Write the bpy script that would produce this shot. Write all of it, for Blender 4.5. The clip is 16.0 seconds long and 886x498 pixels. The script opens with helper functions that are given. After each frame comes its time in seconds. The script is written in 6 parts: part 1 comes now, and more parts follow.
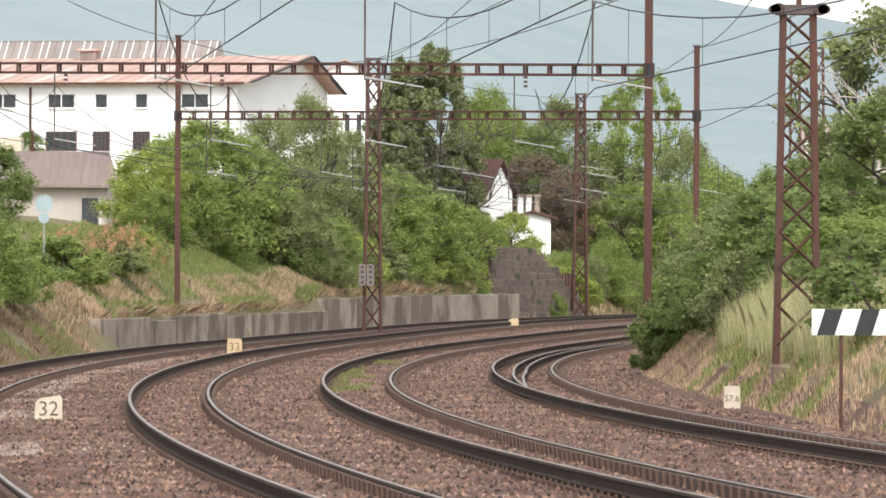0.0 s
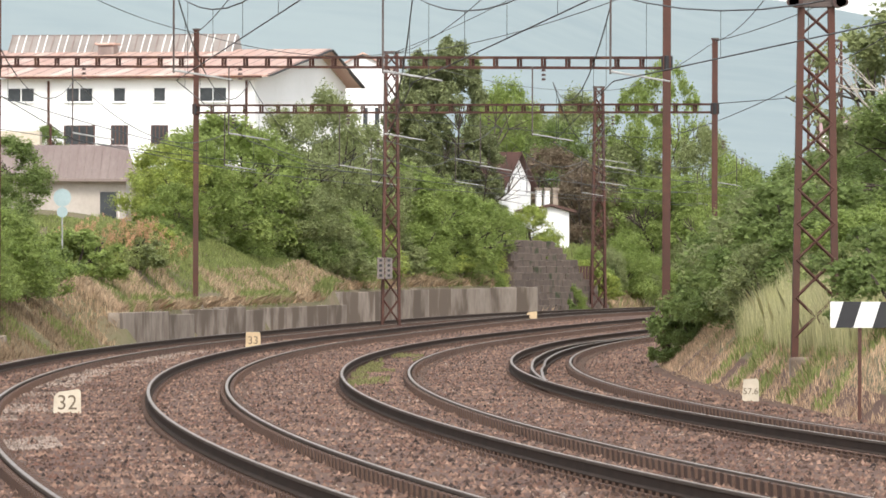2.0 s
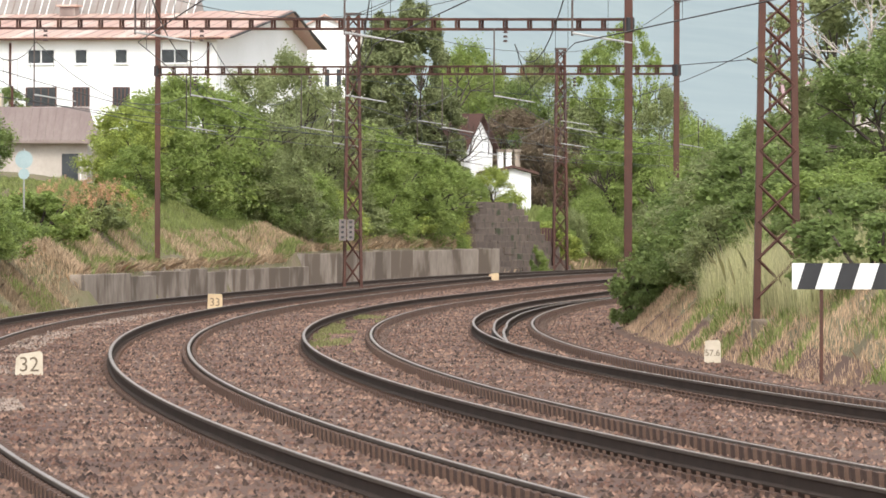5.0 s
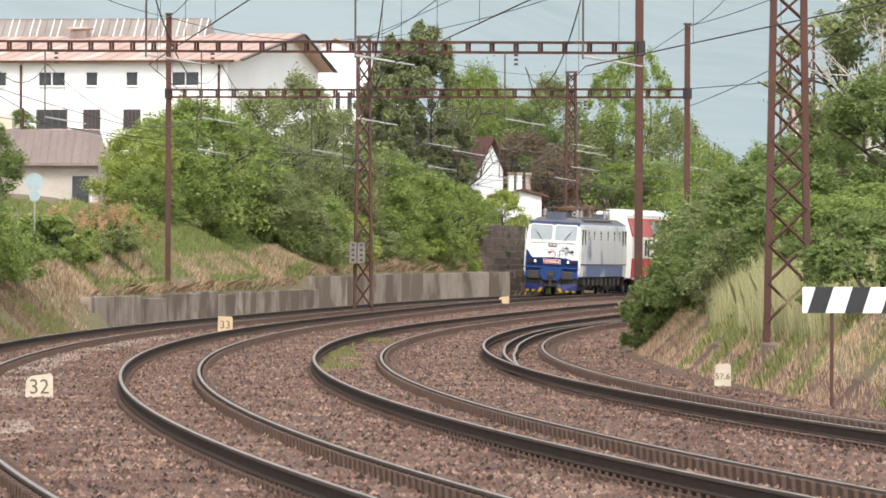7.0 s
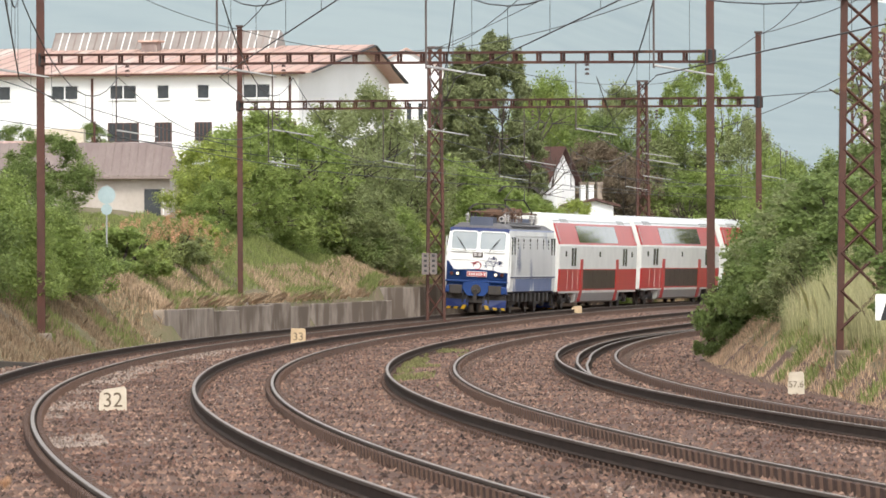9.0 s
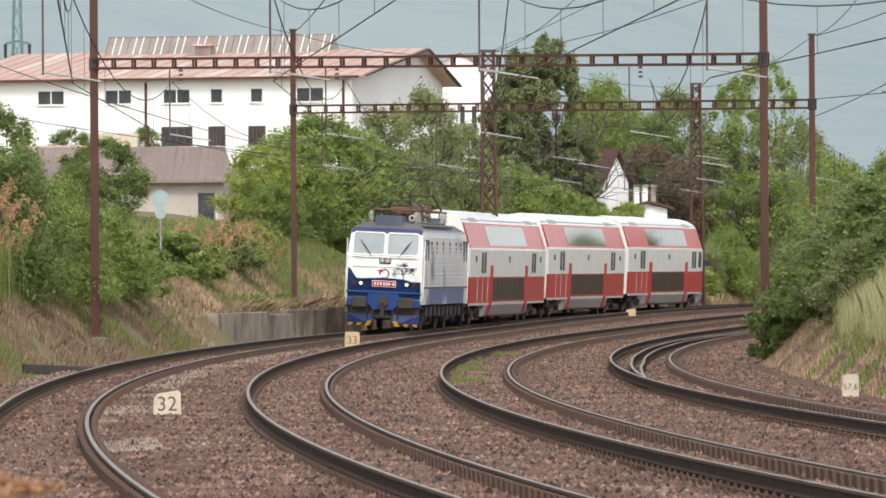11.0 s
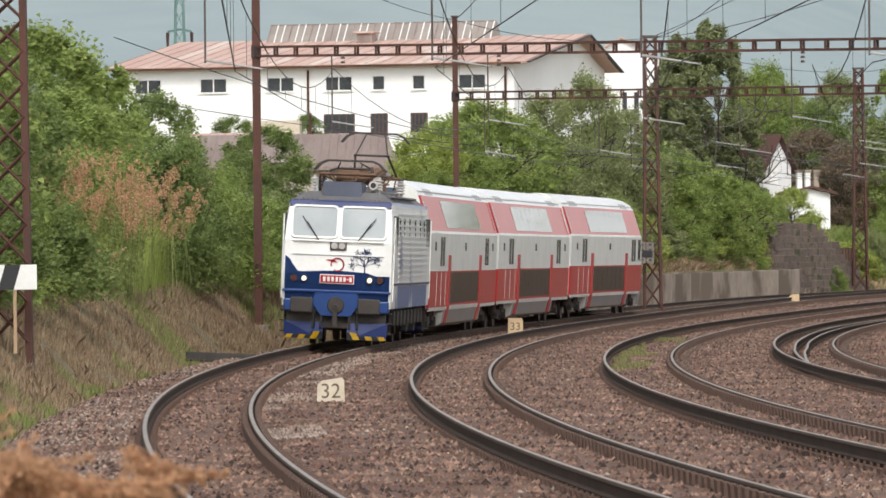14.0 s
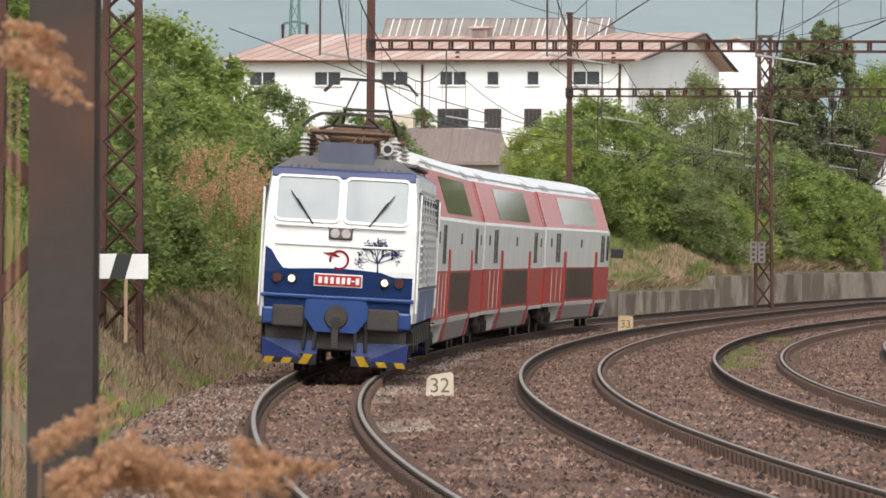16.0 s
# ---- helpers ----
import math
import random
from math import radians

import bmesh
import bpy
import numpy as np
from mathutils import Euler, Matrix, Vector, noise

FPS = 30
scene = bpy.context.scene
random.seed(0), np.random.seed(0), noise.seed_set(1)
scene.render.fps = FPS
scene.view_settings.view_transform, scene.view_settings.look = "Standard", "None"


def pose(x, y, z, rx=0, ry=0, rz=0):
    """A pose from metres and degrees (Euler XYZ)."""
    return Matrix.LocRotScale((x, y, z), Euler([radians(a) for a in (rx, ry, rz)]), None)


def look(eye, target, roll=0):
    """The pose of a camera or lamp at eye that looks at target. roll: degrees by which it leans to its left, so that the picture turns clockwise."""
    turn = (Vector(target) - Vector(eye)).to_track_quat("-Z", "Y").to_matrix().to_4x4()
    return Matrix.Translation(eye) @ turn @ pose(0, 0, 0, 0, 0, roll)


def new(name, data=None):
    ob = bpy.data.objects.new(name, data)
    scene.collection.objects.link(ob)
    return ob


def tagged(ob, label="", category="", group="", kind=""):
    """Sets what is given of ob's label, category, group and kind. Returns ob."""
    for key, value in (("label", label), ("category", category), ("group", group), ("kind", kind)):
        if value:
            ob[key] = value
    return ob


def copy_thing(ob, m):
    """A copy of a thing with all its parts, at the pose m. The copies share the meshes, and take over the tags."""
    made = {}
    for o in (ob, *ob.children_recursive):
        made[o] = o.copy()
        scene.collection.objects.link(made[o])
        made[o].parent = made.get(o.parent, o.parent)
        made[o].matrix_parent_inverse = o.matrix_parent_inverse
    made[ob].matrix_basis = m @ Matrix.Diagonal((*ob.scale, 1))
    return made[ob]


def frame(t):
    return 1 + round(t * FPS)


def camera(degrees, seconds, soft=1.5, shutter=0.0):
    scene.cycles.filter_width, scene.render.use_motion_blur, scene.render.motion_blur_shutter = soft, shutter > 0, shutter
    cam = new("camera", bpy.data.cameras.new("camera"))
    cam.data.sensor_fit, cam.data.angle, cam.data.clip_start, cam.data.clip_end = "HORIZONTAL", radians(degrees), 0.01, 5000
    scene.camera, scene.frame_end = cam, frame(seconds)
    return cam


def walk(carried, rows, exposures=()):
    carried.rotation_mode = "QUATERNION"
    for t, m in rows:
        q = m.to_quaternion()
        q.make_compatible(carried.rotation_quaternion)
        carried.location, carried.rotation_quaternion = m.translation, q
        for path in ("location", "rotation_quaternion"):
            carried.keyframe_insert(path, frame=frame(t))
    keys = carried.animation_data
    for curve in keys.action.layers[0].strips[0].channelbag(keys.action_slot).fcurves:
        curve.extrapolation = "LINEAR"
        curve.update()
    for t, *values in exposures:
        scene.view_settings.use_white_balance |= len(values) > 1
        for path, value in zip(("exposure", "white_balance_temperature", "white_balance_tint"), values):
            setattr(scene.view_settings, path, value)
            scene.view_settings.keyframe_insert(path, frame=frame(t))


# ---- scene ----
# The camera stands on the outer bank of a railway curve and pans after a train.
EYE = 2.16
cam = camera(7.476, 16.0, soft=1.6)
cam.data.dof.use_dof, cam.data.dof.focus_distance, cam.data.dof.aperture_fstop = True, 150.0, 20.0
VIEW = [  # seconds, yaw, pitch, roll
    (0.0, 0.0, 0.2911, 0.262), (0.5, -0.0003, 0.2253, 0.262), (1.0, 0.0189, 0.1455, 0.074), (1.5, -0.0004, 0.0814, 0.009),
    (2.0, 0.1554, 0.2334, 0.167), (2.5, 0.1137, 0.2192, 0.342), (3.0, 0.0471, 0.1868, 0.389), (3.5, 0.0077, 0.1558, 0.208),
    (4.0, -0.1564, 0.1473, 0.083), (4.2, -0.1855, 0.0976, 0.02), (6.5, -0.1177, -0.1675, 0.436),
    (7.0, -0.0789, 0.1048, 0.246), (7.5, -0.0015, 0.0887, 0.338), (8.0, 0.0548, -0.0157, 0.148), (8.2, 0.2275, 0.0894, 0.075),
    (10.3, 0.6379, 0.298, -0.278), (10.5, 0.6235, 0.3426, -0.202), (11.0, 0.9881, 0.2218, -0.349), (11.5, 1.0359, 0.2895, -0.454),
    (12.0, 1.4402, 0.3155, -0.458), (12.5, 1.7016, 0.1354, -0.433), (13.0, 2.0361, 0.0573, -0.464), (13.5, 2.2359, 0.0033, -0.362),
    (14.0, 2.3644, 0.1181, -0.597), (14.5, 2.6548, 0.1499, -0.344), (15.0, 2.8902, 0.1028, -0.046), (15.5, 3.0435, 0.1189, -0.036),
    (16.0, 3.3042, 0.0814, 0.359),
]
walk(cam, [(t, pose(0, 0, EYE, 90 + p, -r, y)) for t, y, p, r in VIEW], exposures=[(0.0, 1.09), (6.0, 1.12), (8.5, 1.06), (10.5, 0.84), (16.0, 0.7)])

# World: a bright, thinly clouded sky and a weak wide sun from behind the camera.
SUN_EL, SUN_AZ = 46.0, 174.0
world = bpy.data.worlds.new("sky")
scene.world = world
world.use_nodes = True
wn = world.node_tree
sky = wn.nodes.new("ShaderNodeTexSky")
sky.sky_type, sky.sun_disc = "NISHITA", False
sky.sun_elevation, sky.sun_rotation = radians(SUN_EL), radians(SUN_AZ)
sky.dust_density, sky.air_density, sky.ozone_density = 2.0, 1.0, 1.0
hsv = wn.nodes.new("ShaderNodeHueSaturation")
hsv.inputs["Saturation"].default_value = 0.25
wn.links.new(sky.outputs[0], hsv.inputs["Color"])
wn.links.new(hsv.outputs[0], wn.nodes["Background"].inputs[0])
wn.nodes["Background"].inputs[1].default_value = 0.15
sun = new("sun", bpy.data.lights.new("sun", "SUN"))
sun.data.energy, sun.data.angle, sun.data.color = 1.0, radians(18), (1.0, 0.95, 0.87)
az, el = radians(SUN_AZ), radians(SUN_EL)
sun.matrix_world = look((0, 0, 50), (0 - math.sin(az) * math.cos(el), 0 - math.cos(az) * math.cos(el), 50 - math.sin(el)))


# ---- materials ----
def mat(name, a, b=None, rough=0.8, metal=0.0, scale=4.0, fine=40.0, bump=0.2, mix=0.5, depth=0.01, rand=0.0, stretch=None, spec=0.4, c=None, cover=0.55, own=False):
    """A surface of colours a and b in patches of 1/scale metres with finer grain, relief and, with c, stains of a third colour."""
    m = bpy.data.materials.new(name)
    m.use_nodes = True
    nt = m.node_tree
    n, l = nt.nodes, nt.links
    bs = n["Principled BSDF"]
    bs.inputs["Roughness"].default_value, bs.inputs["Metallic"].default_value = rough, metal
    bs.inputs["Specular IOR Level"].default_value = spec
    b = b or tuple(x * 0.75 for x in a)
    tc = n.new("ShaderNodeTexCoord")
    src = tc.outputs["Object"]
    if stretch:
        mp = n.new("ShaderNodeMapping")
        mp.inputs["Scale"].default_value = stretch
        l.new(src, mp.inputs[0])
        src = mp.outputs[0]
    if own:  # a pattern and tone of its own for each piece
        oi, ad, sc = n.new("ShaderNodeObjectInfo"), n.new("ShaderNodeVectorMath"), n.new("ShaderNodeMath")
        sc.operation = "MULTIPLY"
        sc.inputs[1].default_value = 57.0
        l.new(oi.outputs["Random"], sc.inputs[0])
        l.new(src, ad.inputs[0])
        l.new(sc.outputs[0], ad.inputs[1])
        src = ad.outputs[0]
    big, small = n.new("ShaderNodeTexNoise"), n.new("ShaderNodeTexNoise")
    for t, s, d in ((big, scale, 3), (small, fine, 2)):
        t.inputs["Scale"].default_value, t.inputs["Detail"].default_value = s, d
        l.new(src, t.inputs["Vector"])
    add = n.new("ShaderNodeMath")
    add.operation = "MULTIPLY_ADD"
    l.new(small.outputs[0], add.inputs[0])
    add.inputs[1].default_value = 0.5
    l.new(big.outputs[0], add.inputs[2])
    ramp = n.new("ShaderNodeMapRange")
    ramp.inputs[1].default_value, ramp.inputs[2].default_value = 0.75 - mix * 0.45, 0.75 + mix * 0.45
    l.new(add.outputs[0], ramp.inputs[0])
    mx = n.new("ShaderNodeMix")
    mx.data_type = "RGBA"
    mx.inputs[6].default_value, mx.inputs[7].default_value = (*a, 1), (*b, 1)
    l.new(ramp.outputs[0], mx.inputs[0])
    col = mx.outputs[2]
    if c:
        st = n.new("ShaderNodeTexNoise")
        st.inputs["Scale"].default_value, st.inputs["Detail"].default_value = scale * 0.6, 5
        l.new(src, st.inputs["Vector"])
        sr = n.new("ShaderNodeMapRange")
        sr.inputs[1].default_value, sr.inputs[2].default_value = cover, cover + 0.1
        l.new(st.outputs[0], sr.inputs[0])
        m2 = n.new("ShaderNodeMix")
        m2.data_type = "RGBA"
        l.new(sr.outputs[0], m2.inputs[0])
        l.new(col, m2.inputs[6])
        m2.inputs[7].default_value = (*c, 1)
        col = m2.outputs[2]
    if rand:
        geo, hs, rr = n.new("ShaderNodeNewGeometry"), n.new("ShaderNodeHueSaturation"), n.new("ShaderNodeMapRange")
        rr.inputs[3].default_value, rr.inputs[4].default_value = 1 - rand, 1 + rand
        l.new(geo.outputs["Random Per Island"], rr.inputs[0])
        l.new(rr.outputs[0], hs.inputs["Value"])
        l.new(col, hs.inputs["Color"])
        col = hs.outputs[0]
    if own:
        hs, rr = n.new("ShaderNodeHueSaturation"), n.new("ShaderNodeMapRange")
        rr.inputs[3].default_value, rr.inputs[4].default_value = 0.85, 1.1
        l.new(oi.outputs["Random"], rr.inputs[0])
        l.new(rr.outputs[0], hs.inputs["Value"])
        l.new(col, hs.inputs["Color"])
        col = hs.outputs[0]
    l.new(col, bs.inputs["Base Color"])
    if bump:
        bp = n.new("ShaderNodeBump")
        bp.inputs["Strength"].default_value, bp.inputs["Distance"].default_value = bump, depth
        l.new(add.outputs[0], bp.inputs["Height"])
        l.new(bp.outputs[0], bs.inputs["Normal"])
    return m


def leafy(name, a, b, rand=0.3, through_light=0.5):
    """Foliage: colour varies leaf by leaf and some light comes through."""
    m = mat(name, a, b, rough=0.6, scale=0.6, fine=6.0, bump=0, rand=rand, mix=0.6, spec=0.25)
    n, l = m.node_tree.nodes, m.node_tree.links
    bs = n["Principled BSDF"]
    tr, sh = n.new("ShaderNodeBsdfTranslucent"), n.new("ShaderNodeMixShader")
    l.new(bs.inputs["Base Color"].links[0].from_socket, tr.inputs[0])
    sh.inputs[0].default_value = through_light
    l.new(bs.outputs[0], sh.inputs[1])
    l.new(tr.outputs[0], sh.inputs[2])
    l.new(sh.outputs[0], n["Material Output"].inputs[0])
    return m


M = {}
M["ballast"] = mat("ballast", (0.094, 0.049, 0.035), (0.142, 0.085, 0.06), rough=0.95, scale=0.35, fine=7.0, bump=0.9, depth=0.04)
M["stone"] = mat("ballast_stone", (0.088, 0.045, 0.031), (0.225, 0.14, 0.1), rough=0.95, scale=0.7, fine=14.0, rand=0.85, mix=0.3)
M["earth"] = mat("bank_earth", (0.195, 0.145, 0.095), (0.13, 0.13, 0.055), rough=1.0, scale=0.45, fine=5.0, bump=0.8, depth=0.12)
M["meadow"] = mat("far_meadow", (0.07, 0.1, 0.03), (0.1, 0.12, 0.05), rough=1.0, scale=0.02, fine=0.3, bump=0)
M["rail_side"] = mat("rusty_rail", (0.055, 0.041, 0.033), (0.07, 0.05, 0.04), rough=0.95, spec=0.1, scale=1.5, fine=20)
M["rail_edge"] = mat("dull_rail_head_side", (0.12, 0.095, 0.075), (0.09, 0.066, 0.05), rough=0.8, spec=0.2, scale=1.0, fine=15)
M["clip"] = mat("rusty_rail_fastening", (0.13, 0.08, 0.058), (0.085, 0.05, 0.037), rough=0.9, scale=6)
M["rail_top"] = mat("worn_rail_head", (0.31, 0.27, 0.23), (0.22, 0.18, 0.15), rough=0.55, metal=0.35, scale=1.0, fine=30, bump=0.05)
M["sleeper"] = mat("old_sleeper", (0.15, 0.1, 0.075), (0.1, 0.066, 0.05), rough=0.9, scale=5)
M["rust"] = mat("rusty_painted_steel", (0.1, 0.04, 0.028), (0.065, 0.033, 0.025), rough=0.75, metal=0.1, scale=1.2, fine=18, c=(0.13, 0.06, 0.035), cover=0.58)
# Darker brown than the other masts, with rust-brown patches.
M["mast_dark"] = mat("dark_brown_rust_patched_mast", (0.052, 0.042, 0.037), (0.037, 0.029, 0.025), rough=0.8, scale=1.1, fine=12, c=(0.085, 0.042, 0.028), cover=0.5)
M["steel_grey"] = mat("weathered_grey_steel", (0.12, 0.095, 0.085), (0.08, 0.06, 0.055), rough=0.7, metal=0.2, scale=1.5, fine=15)
M["galv"] = mat("galvanised_tube", (0.45, 0.45, 0.43), (0.3, 0.3, 0.29), rough=0.5, metal=0.4, scale=3)
M["disc"] = mat("pale_blue_disc", (0.36, 0.45, 0.46), (0.28, 0.36, 0.37), rough=0.6, scale=2.0)
M["plate_grey"] = mat("dull_grey_plate", (0.2, 0.17, 0.15), (0.15, 0.125, 0.11), rough=0.7, scale=3)
M["hut_wall"] = mat("pale_hut_render", (0.5, 0.45, 0.4), (0.4, 0.35, 0.3), rough=0.95, scale=0.7, fine=5, c=(0.33, 0.28, 0.23), cover=0.6)
M["wire"] = mat("dark_wire", (0.06, 0.065, 0.065), rough=0.6, metal=0.4, bump=0)
M["insulator"] = mat("brown_insulator", (0.06, 0.03, 0.025), rough=0.3, bump=0)
M["concrete"] = mat("stained_concrete", (0.37, 0.31, 0.25), (0.235, 0.19, 0.15), rough=0.95, scale=0.9, fine=5, stretch=(1, 1, 0.55), c=(0.15, 0.115, 0.085), cover=0.46, own=True)
M["darkstone"] = mat("dark_masonry", (0.17, 0.13, 0.105), (0.11, 0.085, 0.07), rough=0.95, scale=1.5, fine=8, c=(0.05, 0.06, 0.03), cover=0.6, own=True)
M["stonewhite"] = mat("painted_marker", (0.62, 0.55, 0.44), (0.5, 0.43, 0.33), rough=0.9, scale=4, c=(0.4, 0.32, 0.22), cover=0.64)
M["stoneyellow"] = mat("yellowed_marker", (0.62, 0.47, 0.29), (0.5, 0.37, 0.23), rough=0.9, scale=4)
M["ink"] = mat("dark_lettering", (0.17, 0.13, 0.09), rough=0.8, bump=0)
M["plaster"] = mat("white_plaster", (0.86, 0.86, 0.85), (0.8, 0.8, 0.78), rough=0.9, scale=0.3, fine=6, bump=0.05)
M["rooftin"] = mat("red_tin_roof", (0.47, 0.29, 0.235), (0.55, 0.38, 0.31), rough=0.6, scale=0.25, fine=3, stretch=(3, 0.5, 1), c=(0.62, 0.5, 0.43), cover=0.55)
M["rooftin2"] = mat("grey_sheet_roof", (0.2, 0.15, 0.135), (0.27, 0.215, 0.19), rough=0.6, scale=0.4, fine=3, stretch=(3, 0.4, 1), c=(0.36, 0.3, 0.27), cover=0.6)
M["ridgeglass"] = mat("dull_roof_glazing", (0.3, 0.265, 0.24), (0.23, 0.2, 0.18), rough=0.35, scale=0.6, fine=2, bump=0)
M["glassdark"] = mat("dark_window_glass", (0.035, 0.04, 0.042), (0.06, 0.065, 0.07), rough=0.25, scale=0.7, fine=3, bump=0, spec=0.25)
M["white"] = mat("white_paint", (0.8, 0.8, 0.78), (0.72, 0.72, 0.69), rough=0.5, scale=1.0, fine=10, bump=0.03)
M["black"] = mat("black_paint", (0.03, 0.03, 0.032), rough=0.6, bump=0.05)
M["brown"] = mat("brown_woodwork", (0.1, 0.05, 0.04), rough=0.7)
M["bark"] = mat("bark", (0.09, 0.07, 0.055), (0.05, 0.04, 0.032), rough=0.95, scale=6, stretch=(1, 1, 0.2))
M["barkpale"] = mat("pale_dead_bark", (0.5, 0.45, 0.4), (0.35, 0.31, 0.27), rough=0.9, scale=3)
M["leaf_a"] = leafy("leaf_fresh", (0.235, 0.31, 0.085), (0.32, 0.385, 0.125))
M["leaf_b"] = leafy("leaf_dark", (0.17, 0.235, 0.075), (0.235, 0.29, 0.1))
M["leaf_c"] = leafy("leaf_olive", (0.31, 0.34, 0.16), (0.25, 0.29, 0.125))
M["leaf_d"] = leafy("leaf_yellow", (0.4, 0.45, 0.12), (0.33, 0.39, 0.11))
M["leaf_e"] = leafy("needle_dark", (0.17, 0.195, 0.09), (0.22, 0.245, 0.11), through_light=0.25)
M["leaf_red"] = leafy("leaf_copper", (0.27, 0.2, 0.145), (0.22, 0.185, 0.12))
M["pale_stone"] = mat("pale_ballast_stone", (0.22, 0.165, 0.13), (0.36, 0.285, 0.235), rough=0.95, scale=0.7, fine=14.0, rand=0.5)
M["pale_grass"] = leafy("pale_tall_grass", (0.62, 0.58, 0.34), (0.5, 0.5, 0.25), rand=0.35)
M["straw_dull"] = leafy("weathered_dry_grass", (0.47, 0.345, 0.23), (0.3, 0.22, 0.145), rand=0.45)
M["straw_pale"] = leafy("bleached_dry_grass", (0.74, 0.54, 0.37), (0.6, 0.43, 0.28), rand=0.35)
M["straw"] = leafy("dry_grass", (0.6, 0.45, 0.31), (0.46, 0.34, 0.22), rand=0.4)
M["grass"] = leafy("green_grass", (0.225, 0.275, 0.09), (0.3, 0.33, 0.12), rand=0.4)
M["tuft"] = leafy("matted_brown_tuft", (0.4, 0.29, 0.2), (0.28, 0.2, 0.13), rand=0.4)
M["weed"] = leafy("dull_track_grass", (0.24, 0.25, 0.1), (0.3, 0.28, 0.13), rand=0.4)
M["lush"] = leafy("lush_tall_grass", (0.33, 0.42, 0.1), (0.4, 0.46, 0.14), rand=0.35)
M["plume"] = leafy("reddish_plume", (0.64, 0.38, 0.23), (0.52, 0.33, 0.19), rand=0.3)
# The distance haze over the woods is mixed into this pale blue-green base colour.
M["hill"] = mat("wooded_hill_painted_haze", (0.235, 0.285, 0.3), (0.275, 0.325, 0.33), rough=1.0, scale=0.004, fine=0.03, bump=0, spec=0)


# ---- mesh helpers ----
def link(name, bm, material, parent=None, label="", smooth=False):
    me = bpy.data.meshes.new(name)
    bm.to_mesh(me)
    bm.free()
    for x in material if isinstance(material, (list, tuple)) else [material]:
        me.materials.append(x)
    if smooth:
        for f in me.polygons:
            f.use_smooth = True
    ob = new(name, me)
    if parent:
        ob.parent = parent
    if label:
        ob["label"] = label
    return ob


def part(name, bm, material, parent, label="", smooth=False):
    return link(name, bm, material, parent, label, smooth)


def raw(name, verts, faces, material, parent=None, slots=None, smooth=False):
    me = bpy.data.meshes.new(name)
    me.from_pydata(verts, [], faces)
    for x in material if isinstance(material, (list, tuple)) else [material]:
        me.materials.append(x)
    if slots is not None:
        me.polygons.foreach_set("material_index", slots)
    if smooth:
        me.polygons.foreach_set("use_smooth", [True] * len(me.polygons))
    ob = new(name, me)
    if parent:
        ob.parent = parent
    return ob


def thing(name, m=None, label="", category="", group="", kind=""):
    ob = new(name)
    ob.matrix_basis = m or Matrix()
    return tagged(ob, label, category, group, kind)


def box(bm, x0, x1, y0, y1, z0, z1, bevel=0.0, m=None):
    r = bmesh.ops.create_cube(bm, size=1)["verts"]
    t = Matrix.Translation(((x0 + x1) / 2, (y0 + y1) / 2, (z0 + z1) / 2)) @ Matrix.Diagonal((x1 - x0, y1 - y0, z1 - z0, 1))
    bmesh.ops.transform(bm, matrix=(m or Matrix()) @ t, verts=r)
    if bevel:
        es = list({e for v in r for e in v.link_edges})
        bmesh.ops.bevel(bm, geom=es, offset=bevel, segments=2, affect="EDGES", profile=0.5)
    return bm


def bar(bm, a, b, r0, r1=None, n=8):
    """A round bar from a to b."""
    a, b = Vector(a), Vector(b)
    d = b - a
    m = Matrix.Translation((a + b) / 2) @ d.to_track_quat("Z", "Y").to_matrix().to_4x4()
    bmesh.ops.create_cone(bm, cap_ends=True, segments=n, radius1=r0, radius2=r0 if r1 is None else r1, depth=d.length, matrix=m)
    return bm


def flat(bm, a, b, w, t):
    """A flat or square bar from a to b, w wide and t thick."""
    a, b = Vector(a), Vector(b)
    d = b - a
    m = Matrix.Translation((a + b) / 2) @ d.to_track_quat("Z", "Y").to_matrix().to_4x4() @ Matrix.Diagonal((w, t, d.length, 1))
    bmesh.ops.create_cube(bm, size=1, matrix=m)
    return bm


def prism(bm, outline, y0, y1):
    """An outline of (x, z) pushed through from y0 to y1."""
    f = [bm.verts.new((x, y0, z)) for x, z in outline]
    g = [bm.verts.new((x, y1, z)) for x, z in outline]
    n = len(f)
    bm.faces.new(f)
    bm.faces.new(g[::-1])
    for i in range(n):
        j = (i + 1) % n
        bm.faces.new((f[j], f[i], g[i], g[j]))
    bmesh.ops.recalc_face_normals(bm, faces=bm.faces)
    return bm


def text(name, body, size, material, parent, m, label=""):
    cu = bpy.data.curves.new(name, "FONT")
    cu.body, cu.size, cu.align_x, cu.align_y, cu.extrude = body, size, "CENTER", "CENTER", 0.004
    tmp = bpy.data.objects.new("tmp", cu)
    scene.collection.objects.link(tmp)
    me = bpy.data.meshes.new_from_object(tmp.evaluated_get(bpy.context.evaluated_depsgraph_get()))
    bpy.data.objects.remove(tmp)
    me.materials.clear()
    me.materials.append(material)
    ob = new(name, me)
    ob.parent = parent
    ob.matrix_basis = m
    if label:
        ob["label"] = label
    return ob


# ---- the curve of the line ----
XC, YC = 508.45, 167.76
TRACKS = [(-0.003, 0.019, 0.004, -0.009, 0.073), (-4.189, 0.111, 0.229, 0.175, 0.075), (-8.228, -0.631, -0.537, 0.076, 0.092), (-12.179, -0.522, -1.576, 0.271, 0.108)]


def radius(th, i=0):
    a = TRACKS[i]
    u = 5 * max(-0.42, min(0.5, th))
    return 518.634 + 120.94 * th ** 2 + 27.28 * th ** 3 + a[0] + a[1] * u + a[2] * u * u + a[3] * u ** 3


def smooth01(x):
    x = max(0.0, min(1.0, x))
    return x * x * (3 - 2 * x)


